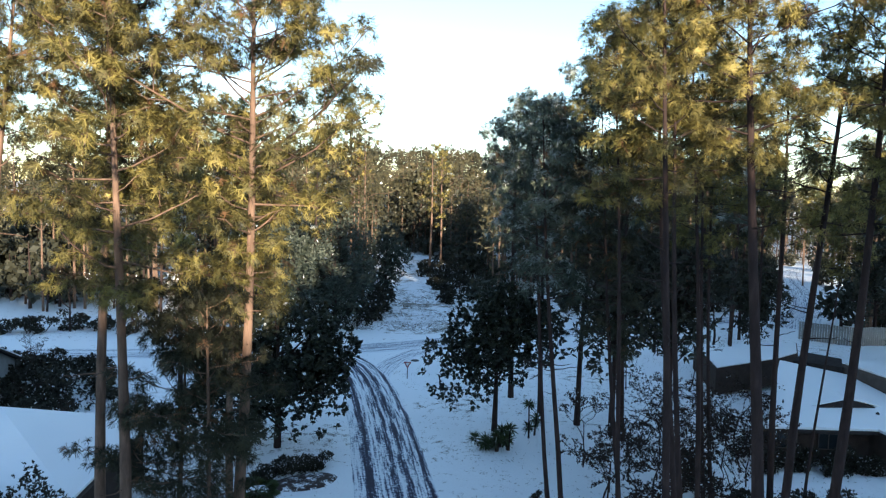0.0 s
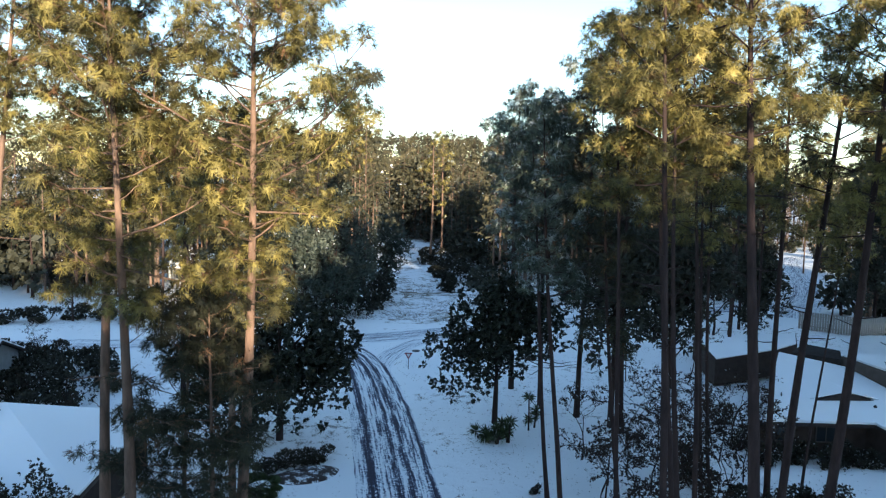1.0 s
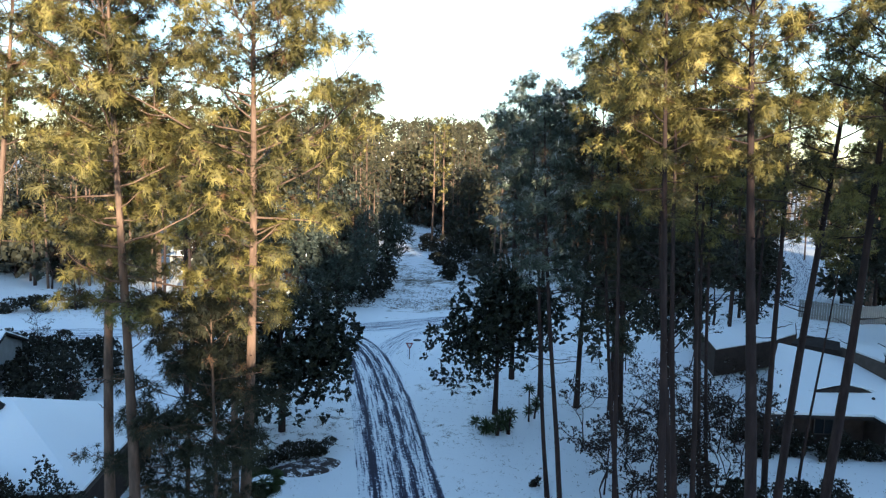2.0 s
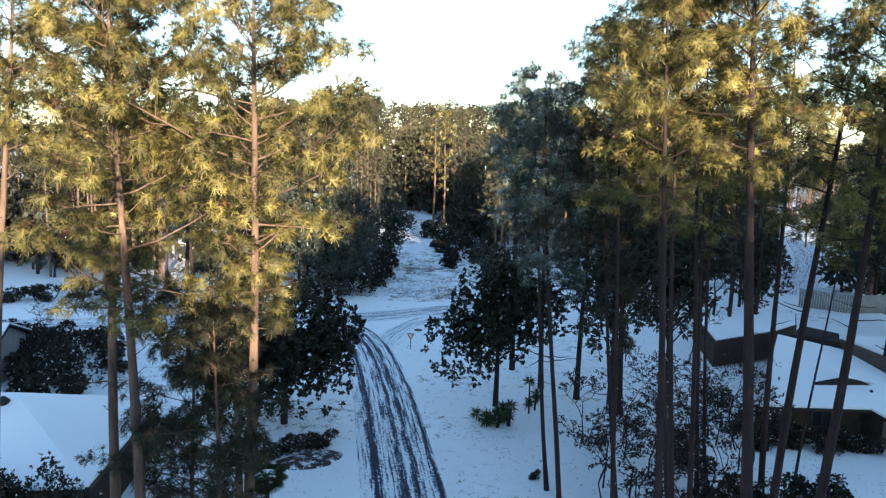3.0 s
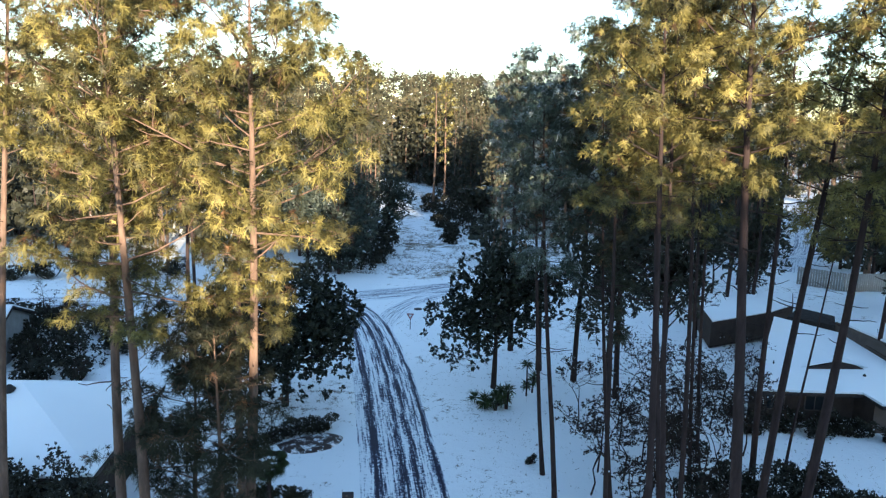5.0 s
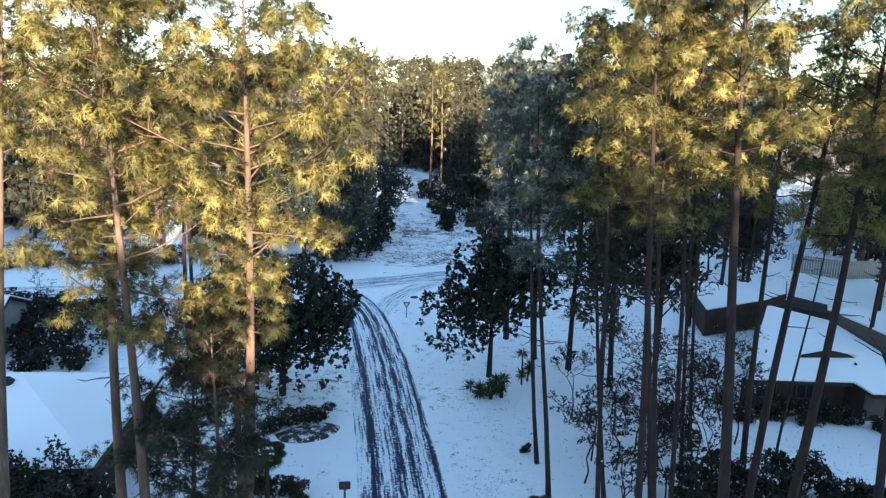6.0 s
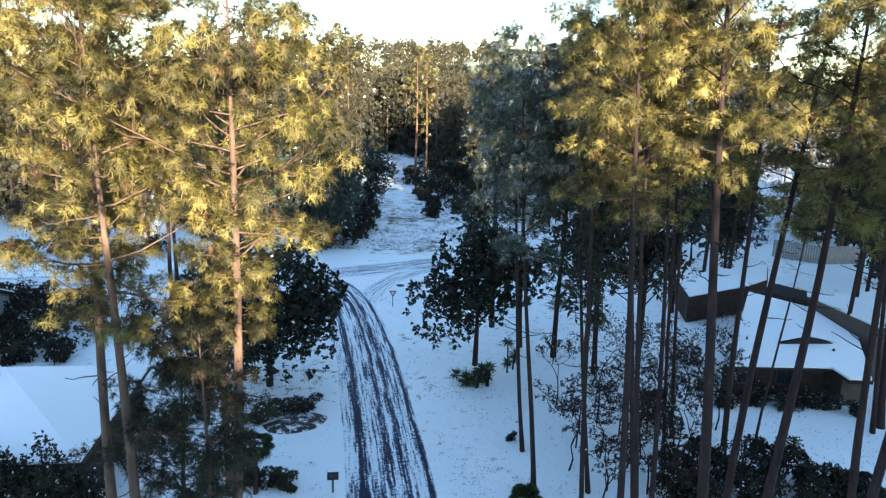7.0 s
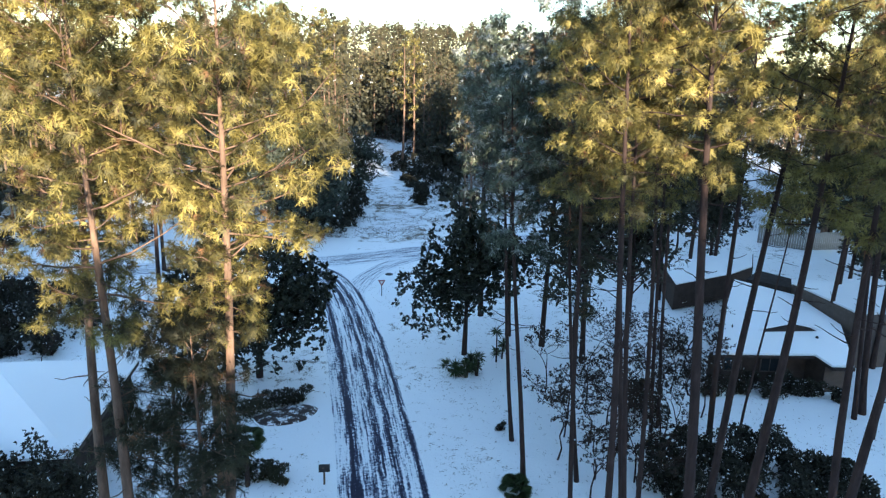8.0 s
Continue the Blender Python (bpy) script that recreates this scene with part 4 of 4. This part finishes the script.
main = [(19.4, 41.5, 2.40), (26.55, 41.6, 2.41), (26.9, 40.1, 2.25), (28.4, 40.1, 2.25), (31.0, 46.2, 2.92), (30.2, 51.6, 3.51), (26.4, 54.6, 3.84)]
rf = prism("roof", low_house, SHINGLE, moved([(p[0], p[1], p[2] - 0.17) for p in main], O), 0.18)
inner = [(Vector(p) * 0.985 + Vector((26.3, 47.5, 3.05)) * 0.015) for p in main]
prism("roof_snow", rf, ROOF_SNOW, moved(inner, O), 0.16, "smooth snow cover", 0.03)
for a, b, z1, m in (((19.6, 42.2), (26.4, 42.3), 2.12, WALL_BROWN), ((26.4, 42.3), (26.9, 40.9), 2.0, WALL_BROWN), ((26.9, 40.9), (28.6, 40.9), 2.0, TRIM), ((28.6, 40.9), (31.3, 46.4), 2.1, TRIM),
                    ((23.0, 48.4), (19.75, 42.3), 2.1, WALL_BROWN), ((26.3, 54.2), (23.0, 48.42), 2.8, WALL_BROWN)):
    wall_between("wall", low_house, m, (a[0] - O[0], a[1] - O[1]), (b[0] - O[0], b[1] - O[1]), 0, z1)
for x0 in (20.6, 23.2):
    window_on(low_house, x0 - O[0], x0 + 1.2 - O[0], 42.2 - O[1], 0.9, 1.85)
bm = bmesh.new()
pa, pb, pt, pk = [bm.verts.new(p) for p in moved([(24.3, 44.8, 2.70), (28.7, 45.1, 2.74), (26.5, 44.9, 3.32), (26.8, 48.4, 3.22)], O)]
bm.faces.new((pa, pb, pt))
bm.faces.new((pb, pk, pt))
bm.faces.new((pa, pt, pk))
bm.faces.new((pa, pk, pb))
bmesh.ops.recalc_face_normals(bm, faces=bm.faces)
part("dormer", bm, SHINGLE, low_house, "small dark gable vent on the snowy roof")
prism("dormer_snow", low_house, ROOF_SNOW, moved([(24.1, 45.0, 2.83), (26.5, 44.98, 3.40), (26.8, 48.5, 3.30)], O), 0.05)
prism("dormer_snow", low_house, ROOF_SNOW, moved([(28.9, 45.3, 2.86), (26.8, 48.5, 3.305), (26.5, 45.0, 3.405)], O), 0.05)
vent_pipe(low_house, 27.9 - O[0], 44.0 - O[1], 2.62, 0.12, 0.22)
vent_pipe(low_house, 22.4 - O[0], 45.4 - O[1], 2.8, 0.06, 0.3, "pipe")
back = [(22.3, 57.0, 2.35), (28.8, 59.8, 2.74), (31.6, 61.9, 2.88), (34.4, 67.8, 2.7), (23.8, 66.8, 2.3)]
bk = prism("wing", low_house, WALL_BROWN, moved(back, O), 2.3, "dark brown wall of the rear wing")
prism("roof_snow", bk, ROOF_SNOW, moved([(p[0] * 0.97 + 28.3 * 0.03, p[1] * 0.96 + 63.0 * 0.04, p[2] + 0.09) for p in back], O), 0.09)
small = [(27.6, 54.8, 3.75), (30.0, 51.9, 3.95), (30.6, 53.2, 4.35), (29.2, 56.2, 4.2)]
prism("wing", low_house, SHINGLE, moved(small, O), 1.2, "small dark roof end")
east = [(30.1, 52.2, 4.15), (31.3, 44.9, 4.05), (39.5, 46.0, 4.1), (38.5, 54.5, 4.2)]
ew = prism("wing", low_house, TRIM, moved(east, O), 4.1, "brown upper wall of the east wing")
prism("roof_snow", ew, ROOF_SNOW, moved([(30.25, 52.1, 4.3), (31.45, 45.1, 4.2), (39.4, 46.1, 4.25), (38.4, 54.4, 4.35)], O), 0.145, "", 0.03)

# ---- fence ----
fence = thing("fence", (43.0, 84.5, 0), "weathered grey board fence in the snow", "fence")
board = soup("board", *(lambda b: (b[0], [FENCE_WOOD], b[1]))((np.array([(x, y, z) for z in (0.05, 2.3) for x, y in ((-0.125, -0.02), (0.125, -0.02), (0.125, 0.02), (-0.125, 0.02))], float),
             np.array([(0, 1, 5, 4), (1, 2, 6, 5), (2, 3, 7, 6), (3, 0, 4, 7), (4, 5, 6, 7), (3, 2, 1, 0)]))))
FENCE_RUNS = (((0.0, 0.0), (4.2, -3.6)), ((4.2, -3.6), (10.0, -2.6)))
for (ax, ay), (bx, by) in FENCE_RUNS:
    ln = math.hypot(bx - ax, by - ay)
    turn = math.degrees(math.atan2(by - ay, bx - ax))
    for i in range(int(ln / 0.29)):
        q = (i + 0.5) * 0.29 / ln
        ob = child("board", board, fence)
        ob.matrix_basis = pose(ax + (bx - ax) * q, ay + (by - ay) * q, random.uniform(-0.04, 0.03), 0, 0, turn)
    for z in (0.5, 1.8):
        bm = bm_box(bmesh.new(), 0, ln, 0.03, 0.08, z, z + 0.1)
        bmesh.ops.transform(bm, matrix=pose(ax, ay, 0, 0, 0, turn), verts=bm.verts)
        part("rail", bm, FENCE_WOOD, fence)

# ---- street things ----


def mailbox(x, y, turn):
    root = thing("mailbox", (x, y, 0), "dark mailbox on a wooden post beside the road", "mailbox", turn=turn)
    box("post", root, WOOD_DARK, -0.05, 0.05, -0.05, 0.05, -0.1, 0.78, 0.008)
    box("bracket", root, WOOD_DARK, -0.2, 0.2, -0.045, 0.045, 0.70, 0.76, 0.006)
    bm = bmesh.new()
    ring = [(-0.13, 0.0), (0.13, 0.0), (0.13, 0.2), (0.10, 0.29), (0.04, 0.335), (-0.04, 0.335), (-0.10, 0.29), (-0.13, 0.2)]
    a = [bm.verts.new((-0.27, p, 0.762 + q)) for p, q in ring]
    b = [bm.verts.new((0.27, p, 0.762 + q)) for p, q in ring]
    bm.faces.new(a[::-1])
    bm.faces.new(b)
    for i in range(8):
        bm.faces.new((a[i], a[(i + 1) % 8], b[(i + 1) % 8], b[i]))
    bmesh.ops.recalc_face_normals(bm, faces=bm.faces)
    body = part("box", bm, METAL_DARK, root)
    box("door", body, METAL_DARK, 0.272, 0.285, -0.12, 0.12, 0.775, 1.03, 0.004)
    box("flag", body, TRIM, -0.1, 0.02, -0.15, -0.135, 0.95, 1.03)
    return root


mailbox(-4.84, 29.4, 8)
red, rn, rl, rp = material("faded_red_sheet", 0.45)
rl.new(ramp(rn, rl, noise_node(rn, rl, 7.0), [(0.3, (0.20, 0.03, 0.03)), (0.7, (0.28, 0.05, 0.045))]), rp.inputs["Base Color"])
white_sheet = plain_material("white_sheet", (0.62, 0.62, 0.62), (0.75, 0.75, 0.75), 0.45, 5.0)
sign = thing("road_sign", (-4.24, 59.4, 0), "small triangular yield sign on a metal post in snow", "road sign")
box("post", sign, METAL_DARK, -0.035, 0.035, 0.0, 0.03, -0.1, 1.3, 0.004)


def triangle_plate(name, size, y0, y1, mat, parent, zc=1.32):
    bm = bmesh.new()
    pts = [(-size, zc + size * 0.58), (size, zc + size * 0.58), (0, zc - size * 1.15)]
    f = [bm.verts.new((x, y0, z)) for x, z in pts]
    b = [bm.verts.new((x, y1, z)) for x, z in pts]
    bm.faces.new(f)
    bm.faces.new(b[::-1])
    for i in range(3):
        bm.faces.new((f[i], b[i], b[(i + 1) % 3], f[(i + 1) % 3]))
    bmesh.ops.recalc_face_normals(bm, faces=bm.faces)
    bmesh.ops.bevel(bm, geom=[e for e in bm.edges if abs(e.verts[0].co.y - e.verts[1].co.y) > 0.005], offset=0.03, segments=2, affect="EDGES")
    return part(name, bm, mat, parent)


plate = triangle_plate("plate", 0.36, -0.012, -0.002, red, sign)
triangle_plate("face", 0.19, -0.016, -0.0125, white_sheet, plate)
cover = thing("drain_cover", (-4.0, 66.4, 0), "round dark drain cover at the street corner", "drain cover")
v, f = tube([(0, 0, -0.05), (0, 0, 0.045), (0, 0, 0.06), (0, 0, 0.061)], [0.42, 0.42, 0.38, 0.01], 20)
child("lid", soup("lid", v, [METAL_DARK], f), cover)


def palm(seed, x, y, trunk_h, n, size, label, name="palm_tree", category="palm"):
    """A fan palm: ringed trunk, each frond a part."""
    rg = np.random.default_rng(seed)
    root = thing(name, (x, y, -0.02), label, category)
    v, f = tube([(0, 0, 0), (0.02, 0, trunk_h * 0.5), (0, 0.02, trunk_h)], [0.13, 0.10, 0.13], 9, 0.06, rg)
    child("trunk", soup("trunk", v, [BARK_GREY_SHADED], f), root)
    for i in range(n):
        az, el = i * 2.4, rg.uniform(-0.7, 1.1)
        d = np.array([math.cos(az) * math.cos(el), math.sin(az) * math.cos(el), math.sin(el)])
        hub = np.array([0, 0, trunk_h]) + d * size * 0.5
        side = unit(np.cross(d, [0, 0, 1.0]))
        pv, pf = tube([(0, 0, trunk_h), hub * 0.5 + np.array([0, 0, trunk_h * 0.5 + 0.05]), hub], [0.02, 0.015, 0.01], 3)
        tri = [pv[pf[:, [0, 1, 2]]].reshape(-1, 3), pv[pf[:, [0, 2, 3]]].reshape(-1, 3)]
        for a in np.linspace(-1.4, 1.4, 15):
            b = d * math.cos(a) + side * math.sin(a)
            tip = hub + b * size * 0.62 + np.array([0, 0, -0.16 * size])
            w = unit(np.cross(b, [0, 0, 1.0])) * 0.028
            tri.append(np.array([hub - w * 0.5, hub + b * size * 0.35 + w, tip, hub - w * 0.5, tip, hub + b * size * 0.35 - w]))
        child("frond", soup("frond", np.concatenate(tri), [PALM_LEAF]), root)
    return root


palm(201, -8.62, 29.15, 2.6, 26, 0.95, "small fan palm with snow on its drooping fronds")


def yucca(seed, x, y, h, heads, label):
    """A clump of stiff sword leaves on short stems, each rosette a part."""
    rg = np.random.default_rng(seed)
    root = thing("yucca_plant", (x, y, -0.02), label, "yucca", "yuccas")
    for i in range(heads):
        top = np.array([rg.normal(0, 0.22), rg.normal(0, 0.22), h * rg.uniform(0.4, 1.5)])
        v, f = tube([(top[0] * 0.3, top[1] * 0.3, 0), top * 0.6, top], [0.07, 0.055, 0.05], 6)
        child("stem", soup("stem", v, [BARK_GREY_SHADED], f), root)
        d = unit(rg.standard_normal((64, 3)) + np.array([0, 0, 0.4]))
        ln = rg.uniform(0.42, 0.7, (64, 1))
        w = unit(np.cross(d, rg.standard_normal((64, 3)))) * 0.036
        mid = top + d * ln * 0.45
        tip = top + d * ln - np.array([0, 0, 0.07])
        v = np.stack([top + 0 * d, mid + w, tip, mid - w], 1).reshape(-1, 3)
        k = np.arange(64)[:, None] * 4
        f = np.concatenate([k + np.array([[0, 1, 2]]), k + np.array([[0, 2, 3]])], 1).reshape(-1, 3)
        child("leaves", soup("leaves", v, [PALM_LEAF], f), root)
    return root


for k, (dx, dy, h, n) in enumerate(((0, 0, 0.7, 3), (0.75, 0.3, 1.1, 3), (-0.7, 0.35, 0.6, 3), (0.25, 0.9, 1.4, 3), (-1.1, 0.9, 1.0, 2))):
    yucca(210 + k, 2.9 + dx, 42.1 + dy, h, n, "spiky yucca growing in a cluster below the magnolia")
for k, (px_, py_, h) in enumerate(((5.2, 44.8, 1.7), (5.6, 45.4, 0.9))):
    yucca(220 + k, px_, py_, h, 2, "spiky yucca on a thin stem in snow")
palm(230, 4.75, 29.0, 0.25, 40, 0.85, "tuft of tan grass-like leaves at the pine's foot", "grass_clump", "grass")

# ---- planting beds and shrubs ----


def bed(name, outline, height, mat, label):
    """A low mound with a rounded rim over an outline on the ground."""
    pts = np.array(outline, float)
    pts = smooth_line([tuple(p) for p in pts] + [tuple(pts[0])], 0.35)[:-1]
    c = pts.mean(0)
    rows = [np.column_stack([c + (pts - c) * s, np.full(len(pts), z)]) for s, z in ((1.03, -0.03), (1.0, 0.03), (0.93, height * 0.7), (0.7, height), (0.35, height * 1.1), (0.02, height * 1.12))]
    v = np.concatenate(rows)
    k = len(pts)
    i = np.arange(len(rows) - 1)[:, None] * k
    j = np.arange(k)[None]
    f = np.stack([i + j, i + (j + 1) % k, i + k + (j + 1) % k, i + k + j], -1).reshape(-1, 4)
    ob = new(name, soup(name, v, [mat], f, smooth=True))
    return tagged(ob, label, "planting bed")


MULCH_SNOWY = snow_material("mulch_with_snow", (0.03, 0.022, 0.02), 0.41, 0.03, 2.0)
bed("planting_bed", [(-10.1, 36.0), (-9.0, 37.0), (-7.8, 37.7), (-6.7, 37.5), (-6.5, 36.9), (-7.0, 35.8), (-8.3, 35.1), (-9.5, 35.2)], 0.12, MULCH_SNOWY, "mulched planting bed speckled with snow beside the road")
for k, (x, y, rx, ry, rz) in enumerate(((-7.9, 38.3, 1.15, 0.85, 0.7), (-8.9, 37.9, 1.2, 0.8, 0.72), (-9.9, 37.1, 1.1, 0.95, 0.7), (-8.4, 38.1, 0.9, 0.6, 0.6), (-10.5, 36.3, 0.8, 0.9, 0.6))):
    bush(300 + k, "clipped_shrub", x, y, (rx, ry, rz), SHRUB, 420, 0.12, "low dark clipped shrub along the planting bed", group="clipped shrubs")
for k, (x, y, rx, ry, rz) in enumerate(((-7.2, 29.7, 0.85, 0.75, 0.55), (-8.0, 29.9, 0.95, 0.85, 0.6), (-9.0, 30.1, 0.95, 0.85, 0.6), (-9.8, 30.2, 0.8, 0.75, 0.55))):
    bush(310 + k, "clipped_shrub", x, y, (rx, ry, rz), NEEDLES_DARK, 420, 0.12, "low dark green clipped shrub around the palm", group="clipped shrubs")
bush(320, "shrub", 4.55, 35.0, (0.42, 0.4, 0.35), SHRUB, 120, 0.1, "tiny dark shrub alone in the snow")
FRONT_HEDGE = [(12.0, 30.3, 1.6, 2.3), (14.0, 30.8, 1.7, 2.5), (16.2, 31.2, 1.7, 2.6), (18.2, 31.0, 1.6, 2.5), (20.0, 30.8, 1.5, 2.1), (21.6, 30.4, 1.3, 1.6), (13.2, 28.4, 1.5, 2.0), (16.0, 28.6, 1.6, 2.1), (18.8, 28.7, 1.5, 2.0), (21.2, 28.4, 1.4, 1.6)]
for k, (x, y, r, h) in enumerate(FRONT_HEDGE):
    bush(330 + k, "hedge_shrub", x, y, (r * 1.08, r, h * 0.68), SHRUB, 1000, 0.17, "large dark leafy hedge shrub specked with snow", group="hedge shrubs")
bush(350, "shrub", 13.8, 37.3, (1.7, 1.6, 1.8), SHRUB, 800, 0.16, "round dark brown shrub between the pine trunks")
for k, (x, y, r, h) in enumerate(((19.0, 40.3, 0.9, 1.2), (21.0, 40.6, 1.0, 1.3), (23.0, 40.2, 1.1, 1.1), (25.0, 40.6, 1.0, 1.2), (27.3, 39.6, 0.8, 0.9), (19.8, 40.9, 1.1, 1.6), (22.0, 41.0, 1.2, 1.7), (24.2, 40.9, 1.2, 1.6), (26.0, 40.4, 1.0, 1.4), (19.3, 47.4, 1.0, 1.7), (18.6, 42.6, 1.0, 1.7))):
    bush(360 + k, "shrub", x, y, (r, r * 0.8, h * 0.62), SHRUB, 420, 0.14, "dark shrub against the brown house wall", group="shrubs along the house")
for k, (x, y, r, h) in enumerate(((-19.4, 24.9, 1.6, 6.4), (-17.9, 24.7, 1.5, 6.2), (-16.4, 24.8, 1.5, 6.0), (-14.9, 24.7, 1.4, 6.0), (-18.6, 23.2, 1.5, 5.6), (-16.9, 23.2, 1.5, 5.8), (-15.3, 23.2, 1.4, 5.4))):
    bush(370 + k, "shrub", x, y, (r, r, h * 0.5), SHRUB, 1400, 0.16, "tall dark shrub specked with snow beside the house", group="shrubs at the snowy house", lobes=26)
LEFT_SHRUBS = [(-38.0, 57.0, 2.0, 2.2), (-34.5, 56.5, 1.8, 2.2), (-31.5, 56.0, 2.0, 2.6), (-29.5, 54.5, 1.6, 2.0), (-30.6, 50.2, 2.5, 3.4), (-28.6, 47.2, 2.3, 3.2), (-33.0, 53.0, 2.2, 2.8), (-26.8, 44.5, 1.4, 1.8), (-40.5, 58.5, 2.0, 1.8),
               (-50.5, 73.5, 2.4, 2.0), (-47.5, 74.6, 2.2, 2.0), (-44.8, 76.5, 2.2, 2.4), (-41.5, 77.0, 2.0, 1.8), (-38.0, 75.5, 2.2, 2.4), (-34.5, 77.0, 2.2, 2.6),
               (-36.5, 54.5, 2.0, 2.6), (-35.6, 50.8, 1.9, 2.6), (-33.2, 48.6, 2.0, 2.6), (-31.4, 46.2, 1.8, 2.4), (-29.6, 44.0, 1.6, 2.0), (-27.0, 50.6, 1.6, 2.2)]
for k, (x, y, r, h) in enumerate(LEFT_SHRUBS):
    bush(390 + k, "shrub", x, y, (r, r * 0.9, h * 0.62), SHRUB, 430, 0.26, "dark rounded evergreen shrub beside the snowy street", group="shrubs beside the street")
LANE_SHRUBS = [(-15.5, 82.5, 2.6, 3.6), (-13.0, 84.5, 2.6, 4.0), (-11.5, 88.5, 2.4, 4.0), (-10.9, 93.0, 2.2, 4.0), (-10.8, 97.5, 2.4, 4.2), (-12.0, 102.5, 2.4, 3.6), (-14.5, 112, 3.0, 4.0), (-18.0, 126, 3.4, 4.6), (-21.0, 140, 3.6, 5.0), (-20.5, 156, 3.6, 4.6),
               (2.6, 112, 2.4, 2.6), (3.8, 118, 2.6, 3.2), (0.8, 125, 2.4, 3.0), (-1.2, 137, 2.6, 3.4), (-3.2, 152, 2.6, 3.6), (6.0, 106, 2.6, 3.4), (-4.5, 170, 2.8, 4.0),
               (-1.6, 107, 2.0, 2.2), (-2.0, 113, 2.2, 2.6), (-1.8, 119, 2.3, 3.0), (-3.6, 124, 2.0, 2.2), (-4.4, 131, 2.3, 2.6), (-3.4, 138, 2.6, 3.2), (-6.6, 145, 2.2, 2.4), (-7.0, 153, 2.5, 3.0), (-8.0, 162, 2.5, 2.8), (-17.6, 163, 3.2, 2.8), (-16.0, 167, 2.4, 2.2), (1.0, 131, 2.8, 3.6), (-0.4, 146, 3.0, 3.8)]
for k, (x, y, r, h) in enumerate(LANE_SHRUBS):
    bush(410 + k, "shrub", x, y, (r, r * 0.95, h * 0.62), SHRUB, 300, 0.4, "dark tangled shrub along the snowy lane", group="shrubs along the lane")

# ---- bare trees and saplings ----
SAPLINGS = [(9.8, 31.0, 7.0), (11.8, 34.0, 7.5), (8.8, 36.5, 6.5), (15.0, 38.5, 7.5), (7.4, 32.0, 5.5), (12.5, 40.0, 8.0), (17.2, 37.0, 6.0), (10.5, 28.0, 5.5), (20.5, 58.0, 8.0), (15.0, 58.0, 8.0),
            (8.4, 28.6, 5.0), (11.0, 30.0, 6.5), (13.2, 32.5, 6.5), (10.2, 38.0, 7.0), (13.5, 43.0, 7.5), (18.5, 43.5, 7.0), (16.5, 40.5, 6.5), (12.4, 36.6, 6.0),
            (14.0, 35.0, 6.5), (16.0, 36.0, 6.5), (9.4, 33.5, 6.0), (17.5, 40.0, 6.5), (19.5, 45.5, 6.0), (11.2, 42.0, 7.5), (8.0, 40.0, 6.0), (14.8, 40.0, 6.5),
            (9.0, 30.2, 6.0), (10.6, 32.4, 6.5), (12.6, 30.8, 6.0), (11.0, 35.8, 6.5), (13.0, 38.2, 6.5), (14.6, 33.6, 6.0), (8.2, 34.4, 5.5)]
for k, (x, y, h) in enumerate(SAPLINGS):
    bare_tree(500 + k, "oak_sapling", x, y, h, 1.45, "thin winter oak sapling with dead brown leaves", 0.62, "oak saplings", leaf=0.14, radius=0.055)
bare_tree(520, "bare_tree", -44.5, 75.5, 10.0, 1.1, "bare twiggy winter tree beside the street", 0.15, "bare trees", 0.14)
for k, (x, y, h) in enumerate(((-32.4, 52.0, 4.6), (-36.0, 56.0, 4.2), (-30.2, 46.8, 3.4), (-38.6, 59.5, 4.4), (-35.0, 49.6, 3.2))):
    bare_tree(540 + k, "bare_shrub", x, y, h, 1.3, "bare grey twiggy shrub tangled among evergreens", 0.12, "bare trees", 0.05, category="shrub")
bare_tree(521, "bare_shrub", -34.0, 53.5, 4.5, 1.2, "bare grey twiggy shrub among evergreens", 0.1, "bare trees", 0.06, category="shrub")
bare_tree(522, "bare_shrub", -26.2, 42.6, 2.6, 1.1, "small leafy winter shrub in the snowy lawn", 0.5, "bare trees", 0.04, category="shrub")
for k, (x, y, h) in enumerate(((-48, 92, 9), (-40, 96, 10), (-55, 88, 8), (30, 78, 10), (38, 92, 9))):
    bare_tree(530 + k, "oak_tree", x, y, h, 1.2, "winter oak still holding russet leaves", 0.9, "russet oaks", 0.16, 0.3)

# ---- litter on the snow ----


def litter(name, n, area, blade, thin, cut, label):
    """Grass blades, leaves and twigs that stand out of the thin snow."""
    rg = np.random.default_rng(91)
    spots = []
    while len(spots) < n:
        x, y = rg.uniform(area[0], area[1]), area[2] + (area[3] - area[2]) * rg.random() ** 1.2
        keep = noise.noise(Vector((x * 0.25, y * 0.25, 3.0))) + 0.5 * noise.noise(Vector((x * 0.9, y * 0.9, 5.0)))
        if keep + rg.normal(0, 0.25) > cut and off_line("road", x, y) > 3 and off_line("cross", x, y) > 3.2:
            spots.append((x, y, 0.0))
    up = np.tile(np.array([0, 0, 0.7]), (n, 1))
    v, f = needles(rg, np.array(spots), up, 5, blade, thin, 0.8, 0.3)
    tagged(new(name, soup(name, v, [LITTER], f)), label, "grass", kind="stuff")


LITTER = leaf_material("dry_grass", [(0.1, (0.05, 0.04, 0.025)), (0.6, (0.12, 0.09, 0.05)), (1.0, (0.2, 0.16, 0.09))], 0.0, 0.7, 0.1, 0.8)
litter("lawn_litter", 8000, (-30, 30, 24, 72), 0.15, 0.03, 0.25, "dry grass blades and leaves poking through the snow")
litter("lane_grass", 5000, (-15, 5, 82, 120), 0.38, 0.05, 0.1, "dry brown grass tussocks along the snowy lane")
